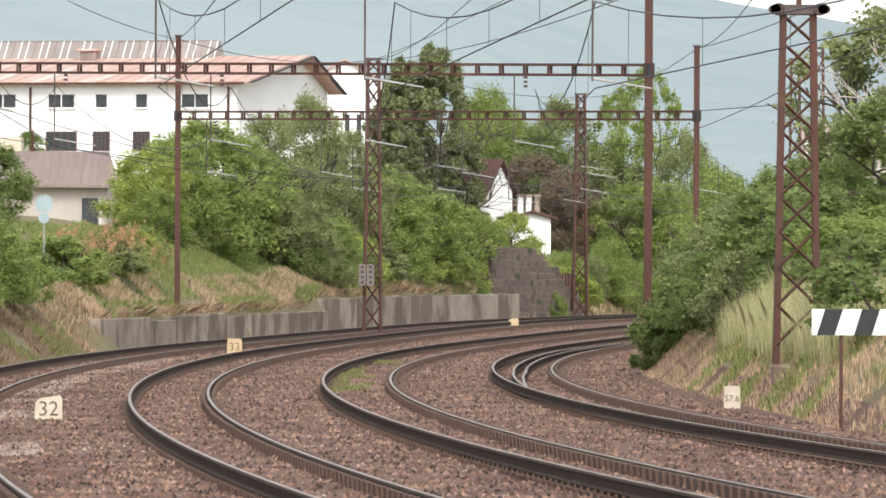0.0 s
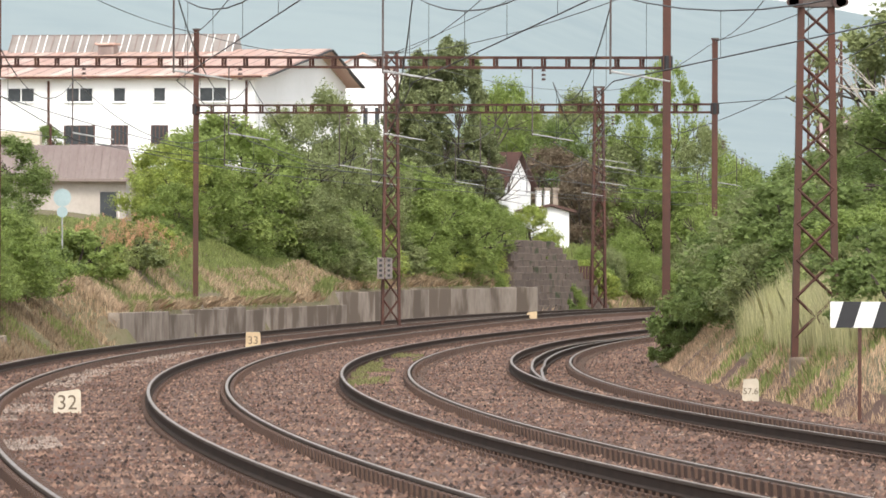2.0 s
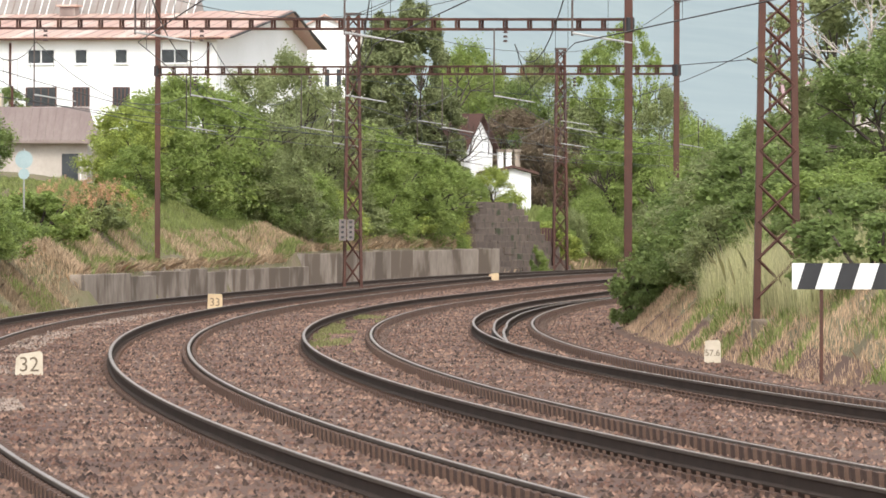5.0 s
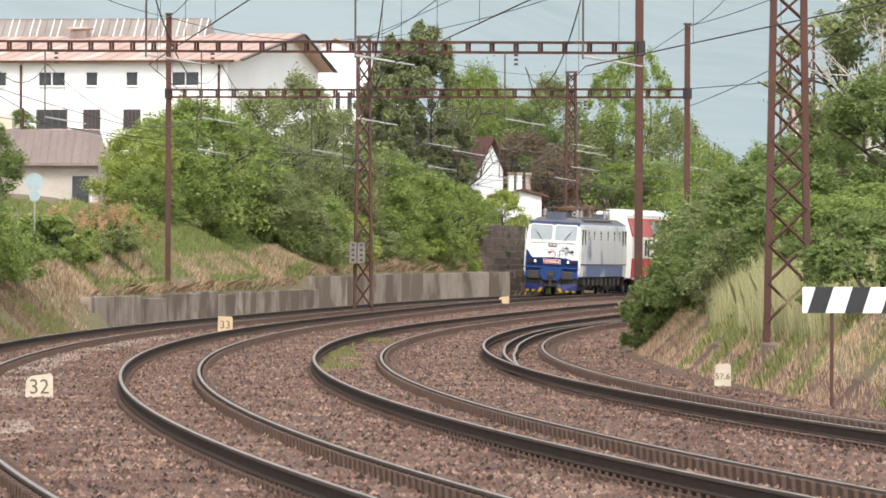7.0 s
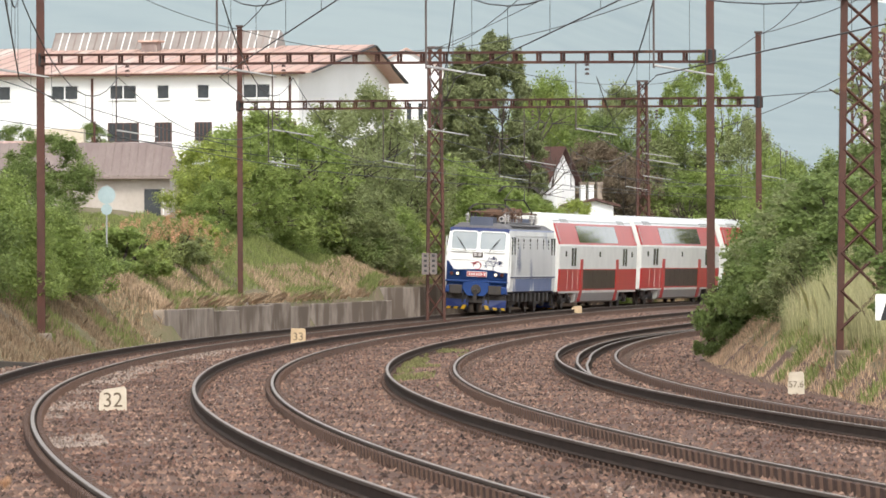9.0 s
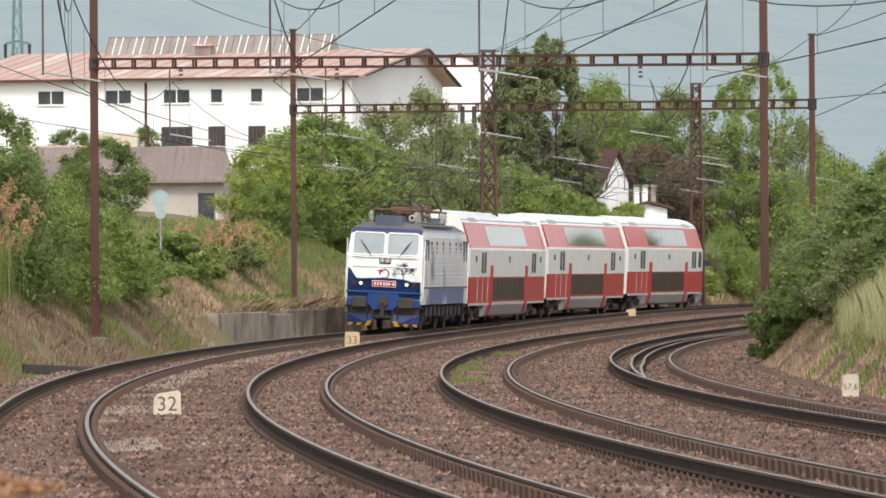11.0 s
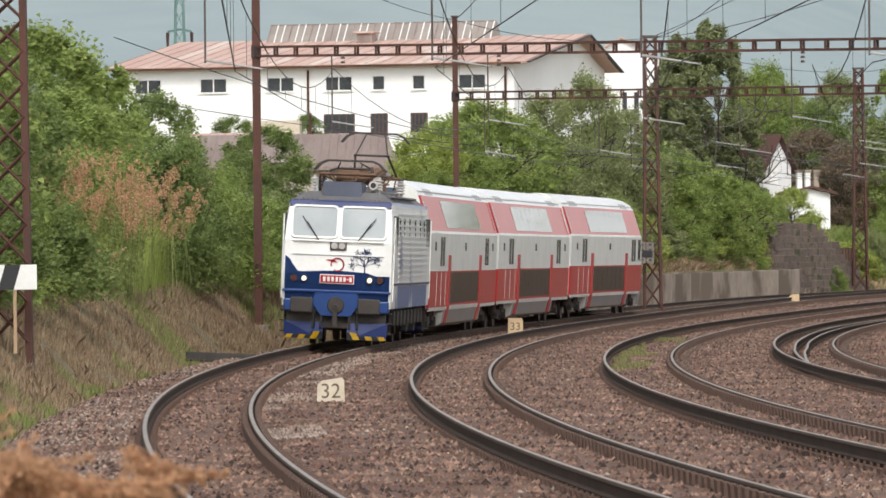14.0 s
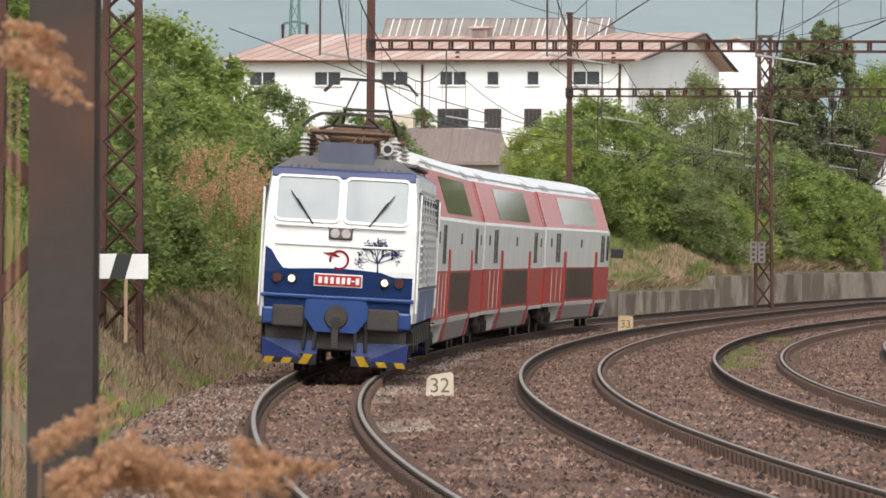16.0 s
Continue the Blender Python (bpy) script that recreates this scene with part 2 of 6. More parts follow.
def rise(y):
    return 0.036 * max(0.0, min(y, 420) / 100 - 1) ** 2 + 0.2 * smooth01((y - 240) / 100)


def polar(th, r):
    return XC - r * math.cos(th), YC + r * math.sin(th)


def on_track(th, i=0, out=0.0, z=0.0):
    """A point over track i, out metres to its outer side."""
    x, y = polar(th, radius(th, i) + out)
    return Vector((x, y, z + rise(y) + out / 1.5 * TRACKS[i][4]))


def offset(x, y):
    """Angle on the curve, and metres outwards of the first track."""
    th = math.atan2(y - YC, XC - x)
    return th, math.hypot(x - XC, y - YC) - radius(th)


def lerp(x, pts):
    if x <= pts[0][0]:
        return pts[0][1]
    for (a, u), (b, v) in zip(pts, pts[1:]):
        if x <= b:
            return u + (v - u) * (x - a) / (b - a)
    return pts[-1][1]


def inner_edge(th):
    return radius(th, 3) - radius(th) - 2.6


def ground(x, y):
    th, d = offset(x, y)
    z0 = rise(y)
    n = noise.noise((x * 0.12, y * 0.12, 0.0)) * 0.35 + noise.noise((x * 0.5, y * 0.5, 3.0)) * 0.1
    e = inner_edge(th)
    if e - 0.2 <= d <= 2.3:
        base = -0.24
        return z0 + base + TRACKS[0][4] * 0.3 + 0.02 * noise.noise((x * 0.9, y * 0.9, 7.0))
    if d > 2.3:
        w = smooth01((y - 226) / 4) * (1 - smooth01((y - 369) / 8))
        soft = lerp(d, [(2.3, -0.24), (2.9, -0.5), (3.3, -0.45), (5.6, 1.55), (8, 2.7), (12, 3.4), (25, 4.3), (60, 4.6)])
        high = smooth01((y - 290) / 4)
        back = 1.5 * smooth01((y - 343) / 2) * smooth01((371 - y) / 4)  # the abutment stands before the slope
        wall = lerp(d - back, [(2.3 - back, -0.24), (3.0, -0.35), (3.15, -0.3), (3.2, 0.85 + 0.45 * high + 0.9 * back), (5.0, 1.9 + 0.4 * high + 0.6 * back), (8, 2.8), (12, 3.5), (25, 4.4), (60, 4.8)])
        z = soft * (1 - w) + wall * w
        z += 0.9 * smooth01((d - 4.2) / 3) * smooth01((y - 236) / 16) * smooth01((296 - y) / 14)  # a grassy mound over the wall
        z += 4.5 * smooth01((y - 340) / 130) * smooth01((d - 20) / 30)
        z = min(z, 0.55 + max(0.0, (y - 4) * 0.042)) if d > 3.3 else z
        k = smooth01((d - 3.4) / 3)
    else:
        q = e - d
        # The bank's near end is added out of view, for the coach windows to mirror.
        near = smooth01((y - 10) / 40)
        z = lerp(q, [(0.2, -0.24), (0.55, -0.3), (0.8, -0.1), (1.6, 0.75), (3.0, 1.8), (5.0, 2.75), (8.0, 3.5), (14, 4.2), (40, 4.8), (400, 5.2)])
        z = z * near - 0.3 * (1 - near)
        k = smooth01((q - 0.6) / 3)
    far = smooth01((math.hypot(x, y) - 500) / 600)
    return z0 + z + n * k * (1 - far)


def at(bearing, dist):
    """The spot in a direction of so many thousandths, at a distance ahead."""
    return bearing * dist / 1000, dist


# ---- ground ----
def build_ground():
    ths = list(np.arange(-0.62, -0.3, 0.01)) + list(np.arange(-0.3, 0.45, 0.0035)) + list(np.arange(0.45, 1.0, 0.02)) + list(np.arange(1.0, 1.58, 0.03))
    ds = [-470, -380, -280, -200, -150, -110, -80, -60, -45, -36, -30]
    ds += list(np.arange(-28, -13, 0.5)) + list(np.arange(-13, 2.0, 1.0)) + list(np.arange(2.0, 14, 0.3))
    ds += [14, 15, 16, 18, 20, 23, 26, 30, 36, 44, 55, 70, 90, 120, 170, 240, 350, 500, 800, 1300, 2000, 3000, 4200]
    verts, faces, slots = [], [], []
    for th in ths:
        for d in ds:
            x, y = polar(th, max(20.0, radius(min(th, 0.75)) + d))
            verts.append((x, y, ground(x, y)))
    n = len(ds)
    for i in range(len(ths) - 1):
        for j in range(n - 1):
            faces.append((i * n + j, i * n + j + 1, (i + 1) * n + j + 1, (i + 1) * n + j))
            e = inner_edge(min(ths[i], 0.6))
            d = (ds[j] + ds[j + 1]) / 2
            slots.append(0 if e - 1.2 < d < 2.9 else 1 if -60 < d < 90 else 2)
    ob = raw("ground", verts, faces, [M["ballast"], M["earth"], M["meadow"]], slots=slots, smooth=True)
    tagged(ob, "gravel track bed between dry grassy cutting banks", "ground", kind="structure")


build_ground()


def build_hill():
    verts, faces = [], []
    xs, ys = np.linspace(-1500, 1500, 90), np.linspace(1400, 4000, 24)
    for y in ys:
        for x in xs:
            f = (y - 1400) / 2600
            b = x / y * 1000
            top = lerp(b, [(-150, 235), (-60, 215), (0, 190), (30, 148), (65, 130), (120, 112), (300, 90)])
            h = smooth01(f * 1.25) * top * (1 + 0.10 * noise.noise((x * 0.004, y * 0.002, 1))) + 8 * noise.noise((x * 0.02, y * 0.01, 5)) * f - 25 * (1 - f)
            verts.append((x, y, h))
    n = len(xs)
    for i in range(len(ys) - 1):
        for j in range(n - 1):
            faces.append((i * n + j, i * n + j + 1, (i + 1) * n + j + 1, (i + 1) * n + j))
    tagged(raw("backdrop", verts, faces, M["hill"], smooth=True), "distant wooded hillside with blue-green haze painted into its colour", "hill", kind="structure")


build_hill()


# ---- rails ----
RAIL = [(-0.062, -0.172), (0.062, -0.172), (0.062, -0.16), (0.012, -0.14), (0.012, -0.045), (0.035, -0.035), (0.035, -0.006), (0.026, 0.0), (-0.026, 0.0), (-0.035, -0.006), (-0.035, -0.035), (-0.012, -0.045), (-0.012, -0.14), (-0.062, -0.16)]


def sweep(name, path, parent, profile=RAIL, mats=None, tops=(7,)):
    """Sweeps a profile of (across, up) along points with their sideways direction."""
    verts, faces, slots = [], [], []
    n = len(profile)
    for p, s in path:
        for a, h in profile:
            q = p + s * a
            verts.append((q.x, q.y, q.z + h))
    for i in range(len(path) - 1):
        for j in range(n):
            k = (j + 1) % n
            faces.append((i * n + j, i * n + k, (i + 1) * n + k, (i + 1) * n + j))
            slots.append(1 if j in tops else 2 if j in (5, 6, 8, 9) else 0)
    faces += [tuple(range(n)), tuple((len(path) - 1) * n + j for j in range(n - 1, -1, -1))]
    slots += [0, 0]
    return raw(name, verts, faces, mats or [M["rail_side"], M["rail_top"], M["rail_edge"]], parent, slots)


def side(th):
    return Vector((-math.cos(th), math.sin(th), 0))


def build_track(i):
    tr = thing("railway_track", None, ("curved railway track with worn rails in brown gravel", "rusty curved railway track with worn rail heads", "curved railway track with grass between its rails", "curved side track joined by a switch")[i], "track", "tracks", "structure")
    hi = 0.62
    ths = np.arange(-0.36, hi, 0.004)
    for out in (0.75, -0.75):
        sweep("rail", [(on_track(t, i, out), side(t)) for t in ths], tr)
    # sleepers with their fastenings: the near ones each on its own
    bm = bmesh.new()
    box(bm, -0.13, 0.13, -1.1, 1.1, -0.42, -0.255, 0.0)
    for o in (0.75, -0.75):
        for s in (-0.1, 0.1):
            for k in (-0.155, 0.155):
                box(bm, k - 0.065, k + 0.065, o + s - 0.035, o + s + 0.035, -0.28, -0.112)
    me = bpy.data.meshes.new("sleeper")
    bm.to_mesh(me)
    me.materials.append(M["sleeper"])
    me.materials.append(M["clip"])
    kinds = [0 if f.index < 6 else 1 for f in me.polygons]
    me.polygons.foreach_set("material_index", kinds)
    bm.verts.index_update()
    base = [(v.co.copy()) for v in bm.verts]
    polys = [[v.index for v in f.verts] for f in bm.faces]
    bm.free()
    verts, faces, slots = [], [], []
    th, k, step = -0.26, 0, 0.62 / 520
    while th < 0.4:
        p, a = on_track(th, i), math.pi / 2 - th
        m = Matrix.Translation(p) @ Matrix.Rotation(-th + math.pi / 2, 4, "Z") @ Matrix.Rotation(-math.atan(TRACKS[i][4] / 1.5), 4, "X")
        if 60 < p.y < 175:
            ob = new("sleeper", me)
            ob.parent, ob.matrix_basis = tr, m
        else:
            n = len(verts)
            verts += [tuple(m @ v) for v in base]
            faces += [tuple(n + q for q in f) for f in polys]
            slots += kinds
        th += step
    rest = raw("far_sleepers", verts, faces, [M["sleeper"], M["clip"]], tr, slots)
    rest["kind"] = "stuff"
    return tr


for i in range(4):
    build_track(i)


# ---- masts and gantries of the overhead line ----
def foot(bearing, dist, sink=0.15):
    x, y = at(bearing, dist)
    return Vector((x, y, ground(x, y) - sink))


def upright(bm, a, b, wx, wy):
    """A square-cut leg from a to b, wx by wy across at both ends."""
    v = [bm.verts.new((p.x + sx * wx / 2, p.y + sy * wy / 2, p.z)) for p in (Vector(a), Vector(b)) for sx, sy in ((-1, -1), (1, -1), (1, 1), (-1, 1))]
    bm.faces.new(v[3::-1])
    bm.faces.new(v[4:])
    for i in range(4):
        j = (i + 1) % 4
        bm.faces.new((v[i], v[j], v[4 + j], v[4 + i]))
    return bm


def h_mast(p, top, w=0.2, label="rust-brown steel mast of the overhead line"):
    ob = thing("catenary_mast", Matrix.Translation(p), label, "mast", "line masts")
    h = top - p.z
    bm = bmesh.new()
    e, t = w / 2, 0.012
    prism(bm, [(-e, -e), (e, -e), (e, -e + 2 * t), (t, -e + 2 * t), (t, e - 2 * t), (e, e - 2 * t), (e, e), (-e, e), (-e, e - 2 * t), (-t, e - 2 * t), (-t, -e + 2 * t), (-e, -e + 2 * t)], 0, h)
    bmesh.ops.transform(bm, matrix=Matrix.Translation((0, 0, h)) @ Matrix.Rotation(-math.pi / 2, 4, "X"), verts=bm.verts)
    part("shaft", bm, M["rust"], ob)
    bm = bmesh.new()
    box(bm, -w * 0.7, w * 0.7, -w * 0.7, w * 0.7, h, h + 0.06, 0.01)
    part("cap", bm, M["steel_grey"], ob)
    bm = bmesh.new()
    box(bm, -0.3, 0.3, -0.3, 0.3, -0.3, 0.2, 0.04)
    part("footing", bm, M["concrete"], ob, "concrete footing")
    return ob


def lattice_mast(p, top, w0, w1, yaw=0.0, label="rust-brown lattice mast of the overhead line", panel=1.0, leg=0.11):
    ob = thing("lattice_mast", Matrix.Translation(p) @ Matrix.Rotation(radians(yaw), 4, "Z"), label, "mast", "lattice masts")
    h = top - p.z
    d0, d1 = w0 * 0.45, w1 * 0.45

    def at_h(sx, sy, z):
        f = z / h
        return Vector((sx * (w0 + (w1 - w0) * f) / 2, sy * (d0 + (d1 - d0) * f) / 2, z))

    for sx in (-1, 1):
        bm = bmesh.new()
        upright(bm, at_h(sx, 0, 0), at_h(sx, 0, h), leg, d0 * 0.9)
        part("leg", bm, M["rust"], ob)
    z, k = 0.4, 0
    while z < h - 0.2:
        z1 = min(h, z + panel * (1 - 0.35 * z / h))
        for sy in (-1, 1):
            for s in (-1, 1):
                bm = bmesh.new()
                bar(bm, at_h(-s, sy, z), at_h(s, sy, z1), 0.024, n=4)
                part("brace", bm, M["rust"], ob)
        z = z1
    bm = bmesh.new()
    box(bm, -w1 * 0.75, w1 * 0.75, -w1 * 0.35, w1 * 0.35, h, h + 0.1, 0.01)
    part("top_plate", bm, M["steel_grey"], ob)
    bm = bmesh.new()
    box(bm, -w0 * 0.62, w0 * 0.62, -w0 * 0.4, w0 * 0.4, -0.5, 0.0, 0.05)
    part("footing", bm, M["concrete"], ob, "concrete footing")
    return ob


def gantry_beam(a, b, depth=0.27):
    """A Vierendeel beam of two chords with short posts between two masts."""
    a, b = Vector(a), Vector(b)
    d = b - a
    ln = d.length
    yaw = math.atan2(d.y, d.x)
    ob = thing("gantry_beam", Matrix.Translation(a) @ Matrix.Rotation(yaw, 4, "Z"), "rusty ladder beam spanning the tracks between two masts", "gantry", "gantry beams")
    tilt = (b.z - a.z) / ln
    for z in (0, -depth):
        bm = bmesh.new()
        for y in (-0.05, 0.05):
            flat(bm, (0, y, z), (ln, y, z + tilt * ln), 0.06, 0.07)
        part("chord", bm, M["rust"], ob)
    n = round(abs(d.x) / 0.63)
    for i in range(n + 1):
        x = ln * i / n
        bm = bmesh.new()
        for y in (-0.05, 0.05):
            flat(bm, (x, y, -depth + tilt * x), (x, y, tilt * x), 0.05, 0.05)
        flat(bm, (x, -0.05, tilt * x), (x, 0.05, tilt * x), 0.04, 0.04)
        part("post", bm, M["rust"], ob)
    for x in (0.0, ln):
        bm = bmesh.new()
        box(bm, x - 0.11, x + 0.11, -0.12, 0.12, -depth - 0.07 + tilt * x, 0.06 + tilt * x, 0.03)
        part("bracket", bm, M["black"], ob)
    return ob


G1 = (foot(-68.6, 201), foot(30.2, 178))
G2 = (foot(-39.2, 253), foot(37.3, 228))
h_mast(G1[0], 12.47, 0.23)
h_mast(G1[1], 12.2, 0.21)
h_mast(G2[0], 11.33, 0.2, "weathered steel mast of the overhead line by the wall")
h_mast(G2[1], 10.15, 0.19)
BEAM1 = (Vector((G1[0].x, G1[0].y, 8.63)), Vector((G1[1].x, G1[1].y, 7.92)))
BEAM2 = (Vector((G2[0].x, G2[0].y, 8.52)), Vector((G2[1].x, G2[1].y, 7.98)))
gantry_beam(*BEAM1)
gantry_beam(*BEAM2)
lattice_mast(foot(-10.4, 284), 11.5, 0.72, 0.44, 8)
lattice_mast(foot(20.2, 371), 12.5, 0.8, 0.42, 12, "weathered lattice mast beside the masonry wall")
MAST_R = lattice_mast(foot(52.2, 132), 7.42, 0.8, 0.58, 0, "rust-brown lattice mast with insulators at its top", 0.78, 0.13)
lattice_mast(foot(-105.5, 131), 9.2, 0.75, 0.58, 0, panel=0.8, leg=0.13)
lattice_mast(foot(51.8, 300), 12.1, 0.6, 0.35, 0, "far rust-brown lattice mast", 1.2)
lattice_mast(foot(55.3, 300), 12.6, 0.6, 0.35, 0, "far rust-brown lattice mast", 1.2)
NEAR = foot(-114, 31, 0.3)


# ---- buildings ----
def window(parent, x, z, w, h, y=-0.02, frame=None, panes=1, name="window"):
    """A window in a wall that faces -y: recessed dark glass in a frame."""
    bm = bmesh.new()
    t = 0.07
    box(bm, x - w / 2 - t, x + w / 2 + t, y - 0.012, y + 0.03, z - h / 2 - t, z + h / 2 + t, 0.01)
    win = part(name, bm, frame or M["white"], parent)
    bm = bmesh.new()
    box(bm, x - w / 2 - 0.12, x + w / 2 + 0.12, y - 0.12, y, z - h / 2 - t - 0.06, z - h / 2 - t, 0.01)
    part("sill", bm, M["white"], win)
    for i in range(panes):
        bm = bmesh.new()
        a = x - w / 2 + w * i / panes
        box(bm, a + 0.05, a + w / panes - 0.05, y - 0.025, y + 0.02, z - h / 2, z + h / 2)
        part("pane", bm, M["glassdark"], win)
    return win


def slope(bm, pts, t=0.16):
    """A sloping slab over four corners."""
    lo = [bm.verts.new(c) for c in pts]
    up = [bm.verts.new((c[0], c[1], c[2] + t)) for c in pts]
    bm.faces.new(lo[::-1])
    bm.faces.new(up)
    for i in range(4):
        bm.faces.new((lo[i], lo[(i + 1) % 4], up[(i + 1) % 4], up[i]))
    bmesh.ops.recalc_face_normals(bm, faces=bm.faces)
    return bm


def build_hall():
    # its own space: x along the facade from the gable corner to the far end (negative), y into the building
    hall = thing("industrial_hall", pose(-13.9, 484, 0, 0, 0, -14), "long white two-storey hall with a faded red tin roof", "building")
    ln, x1, dp, base, eave, ridge, yr = 31.0, -0.9, 25.0, 7.0, 16.45, 18.75, 16.5
    bm = bmesh.new()
    v = [[bm.verts.new((x, y, z)) for y, z in ((0, base), (0, eave), (yr, ridge), (dp, eave), (dp, base))] for x in (x1, -ln)]
    bm.faces.new(v[0])
    bm.faces.new(v[1][::-1])
    for i in range(5):
        j = (i + 1) % 5
        bm.faces.new((v[0][i], v[1][i], v[1][j], v[0][j]))
    bmesh.ops.recalc_face_normals(bm, faces=bm.faces)
    part("wall", bm, M["plaster"], hall)
    k0 = (ridge - eave) / yr
    zl = eave - 0.7 * k0 + 0.03
    roof = part("roof", slope(bmesh.new(), [(-ln - 0.6, -0.7, zl), (0.25, -0.7, zl), (0.25, yr, ridge + 0.03), (-ln - 0.6, yr, ridge + 0.03)]), M["rooftin"], hall, "faded red standing-seam tin roof")
    kb = (ridge - eave) / (dp - yr)
    part("roof", slope(bmesh.new(), [(-ln - 0.6, yr, ridge + 0.03), (0.25, yr, ridge + 0.03), (0.25, dp + 0.7, eave - 0.7 * kb + 0.03), (-ln - 0.6, dp + 0.7, eave - 0.7 * kb + 0.03)]), M["rooftin"], hall)
    b2 = bmesh.new()
    flat(b2, (0, -0.7, zl + 0.18), (0, yr, ridge + 0.21), 0.05, 0.05)
    me = bpy.data.meshes.new("seam")
    b2.to_mesh(me)
    b2.free()
    me.materials.append(M["rooftin2"])
    for i in range(30):
        s = new("seam", me)
        s.parent, s.location = roof, (-ln - 0.5 + (ln + 0.7) * i / 29, 0, -0.02)
    bm = bmesh.new()
    flat(bm, (-ln - 0.6, -0.78, zl), (-0.2, -0.78, zl), 0.15, 0.15)
    part("gutter", bm, M["rust"], hall)
    for (y0, z0), (y1, z1) in (((-0.7, zl), (yr, ridge)), ((dp + 0.7, eave - 0.7 * kb), (yr, ridge))):
        bm = bmesh.new()
        flat(bm, (0.3, y0, z0 + 0.05), (0.3, y1, z1 + 0.1), 0.3, 0.08)
        part("bargeboard", bm, M["black"], hall)
    bm = bmesh.new()
    box(bm, -16.7, -15.5, 13.2, 14.4, 17.6, 19.2, 0.05)
    stack = part("chimney", bm, M["rooftin2"], hall, "stubby brick-red chimney")
    part("chimney_cap", box(bmesh.new(), -16.9, -15.3, 13.0, 14.6, 19.2, 19.35, 0.03), M["rooftin"], stack)
    # glazed ridge lantern
    bm = bmesh.new()
    xa, xb, zt = -24.2, -6.9, ridge + 1.25
    prism(bm, [(xa, ridge - 0.4), (xb, ridge - 0.4), (xb, zt), (xa, zt)], yr - 1.8, yr + 1.8)
    for vv in bm.verts:
        if vv.co.z > ridge + 0.5:
            vv.co.y = yr + (vv.co.y - yr) * 0.2
    mon = part("roof_lantern", bm, M["ridgeglass"], hall, "long glazed ridge lantern")
    for i in range(33):
        bm = bmesh.new()
        x = xa + (xb - xa) * i / 32
        flat(bm, (x, yr - 1.85, ridge - 0.3), (x, yr - 0.4, zt + 0.03), 0.07, 0.05)
        part("glazing_bar", bm, M["white"] if i % 3 else M["rooftin2"], mon)
    bm = bmesh.new()
    flat(bm, (xa - 0.1, yr - 0.36, zt + 0.04), (xb + 0.1, yr - 0.36, zt + 0.04), 0.1, 0.07)
    part("ridge_cap", bm, M["rooftin2"], mon)
    # windows: upper row and lower row
    for x, n in ((-4.0, 2), (-8.0, 1), (-11.0, 1), (-14.0, 2), (-18.4, 2), (-23.5, 2), (-28.5, 2)):
        window(hall, x, 15.15, 2.0 if n == 2 else 0.9, 0.92, panes=n)
    for x, w in ((-1.6, 0.9), (-4.1, 1.6), (-8.0, 1.15), (-11.0, 1.15), (-14.0, 2.2)):
        window(hall, x, 12.25, w, 1.28, panes=4, frame=M["brown"])
    for x in (-1.5, -16.3):
        bm = bmesh.new()
        bar(bm, (x, -0.14, 8), (x, -0.14, eave - 0.3), 0.09)
        part("downpipe", bm, M["rust"], hall)


def build_shed():
    x, y = at(-70.5, 372)
    shed = thing("low_shed", pose(x, y, 0), "low pale shed with a red sheet roof", "shed")
    bm = bmesh.new()
    box(bm, -3.6, 2.6, 0, 4, 6.5, 9.1)
    part("wall", bm, M["concrete"], shed)
    part("roof", slope(bmesh.new(), [(-3.9, -0.4, 8.6), (2.9, -0.4, 8.6), (2.9, 4.2, 9.4), (-3.9, 4.2, 9.4)], 0.1), M["rooftin"], shed)
    bm = bmesh.new()
    box(bm, 0.3, 3.0, 1.0, 3.0, 9.2, 10.1, 0.02)
    part("roof_box", bm, M["stonewhite"], shed)
    bm = bmesh.new()
    bar(bm, (3.6, 1, 8.5), (3.6, 1, 10.5), 0.07)
    part("flue", bm, M["rust"], shed)


def gabled(name, m, w, dp, base, eave, ridge, wall, roof, label, over=0.35):
    """A small house, its gable towards -y, the ridge along y."""
    ob = thing(name, m, label, "building")
    bm = bmesh.new()
    prism(bm, [(-w / 2, base), (w / 2, base), (w / 2, eave), (0, ridge), (-w / 2, eave)], 0, dp)
    part("wall", bm, wall, ob)
    for s in (-1, 1):
        bm = bmesh.new()
        sl = (ridge - eave) / (w / 2)
        x1 = s * (w / 2 + over)
        prism(bm, [(0, ridge + 0.03), (x1, eave - sl * over + 0.03), (x1, eave - sl * over + 0.17), (0, ridge + 0.17)], -over, dp + over)
        part("roof", bm, roof, ob)
    return ob


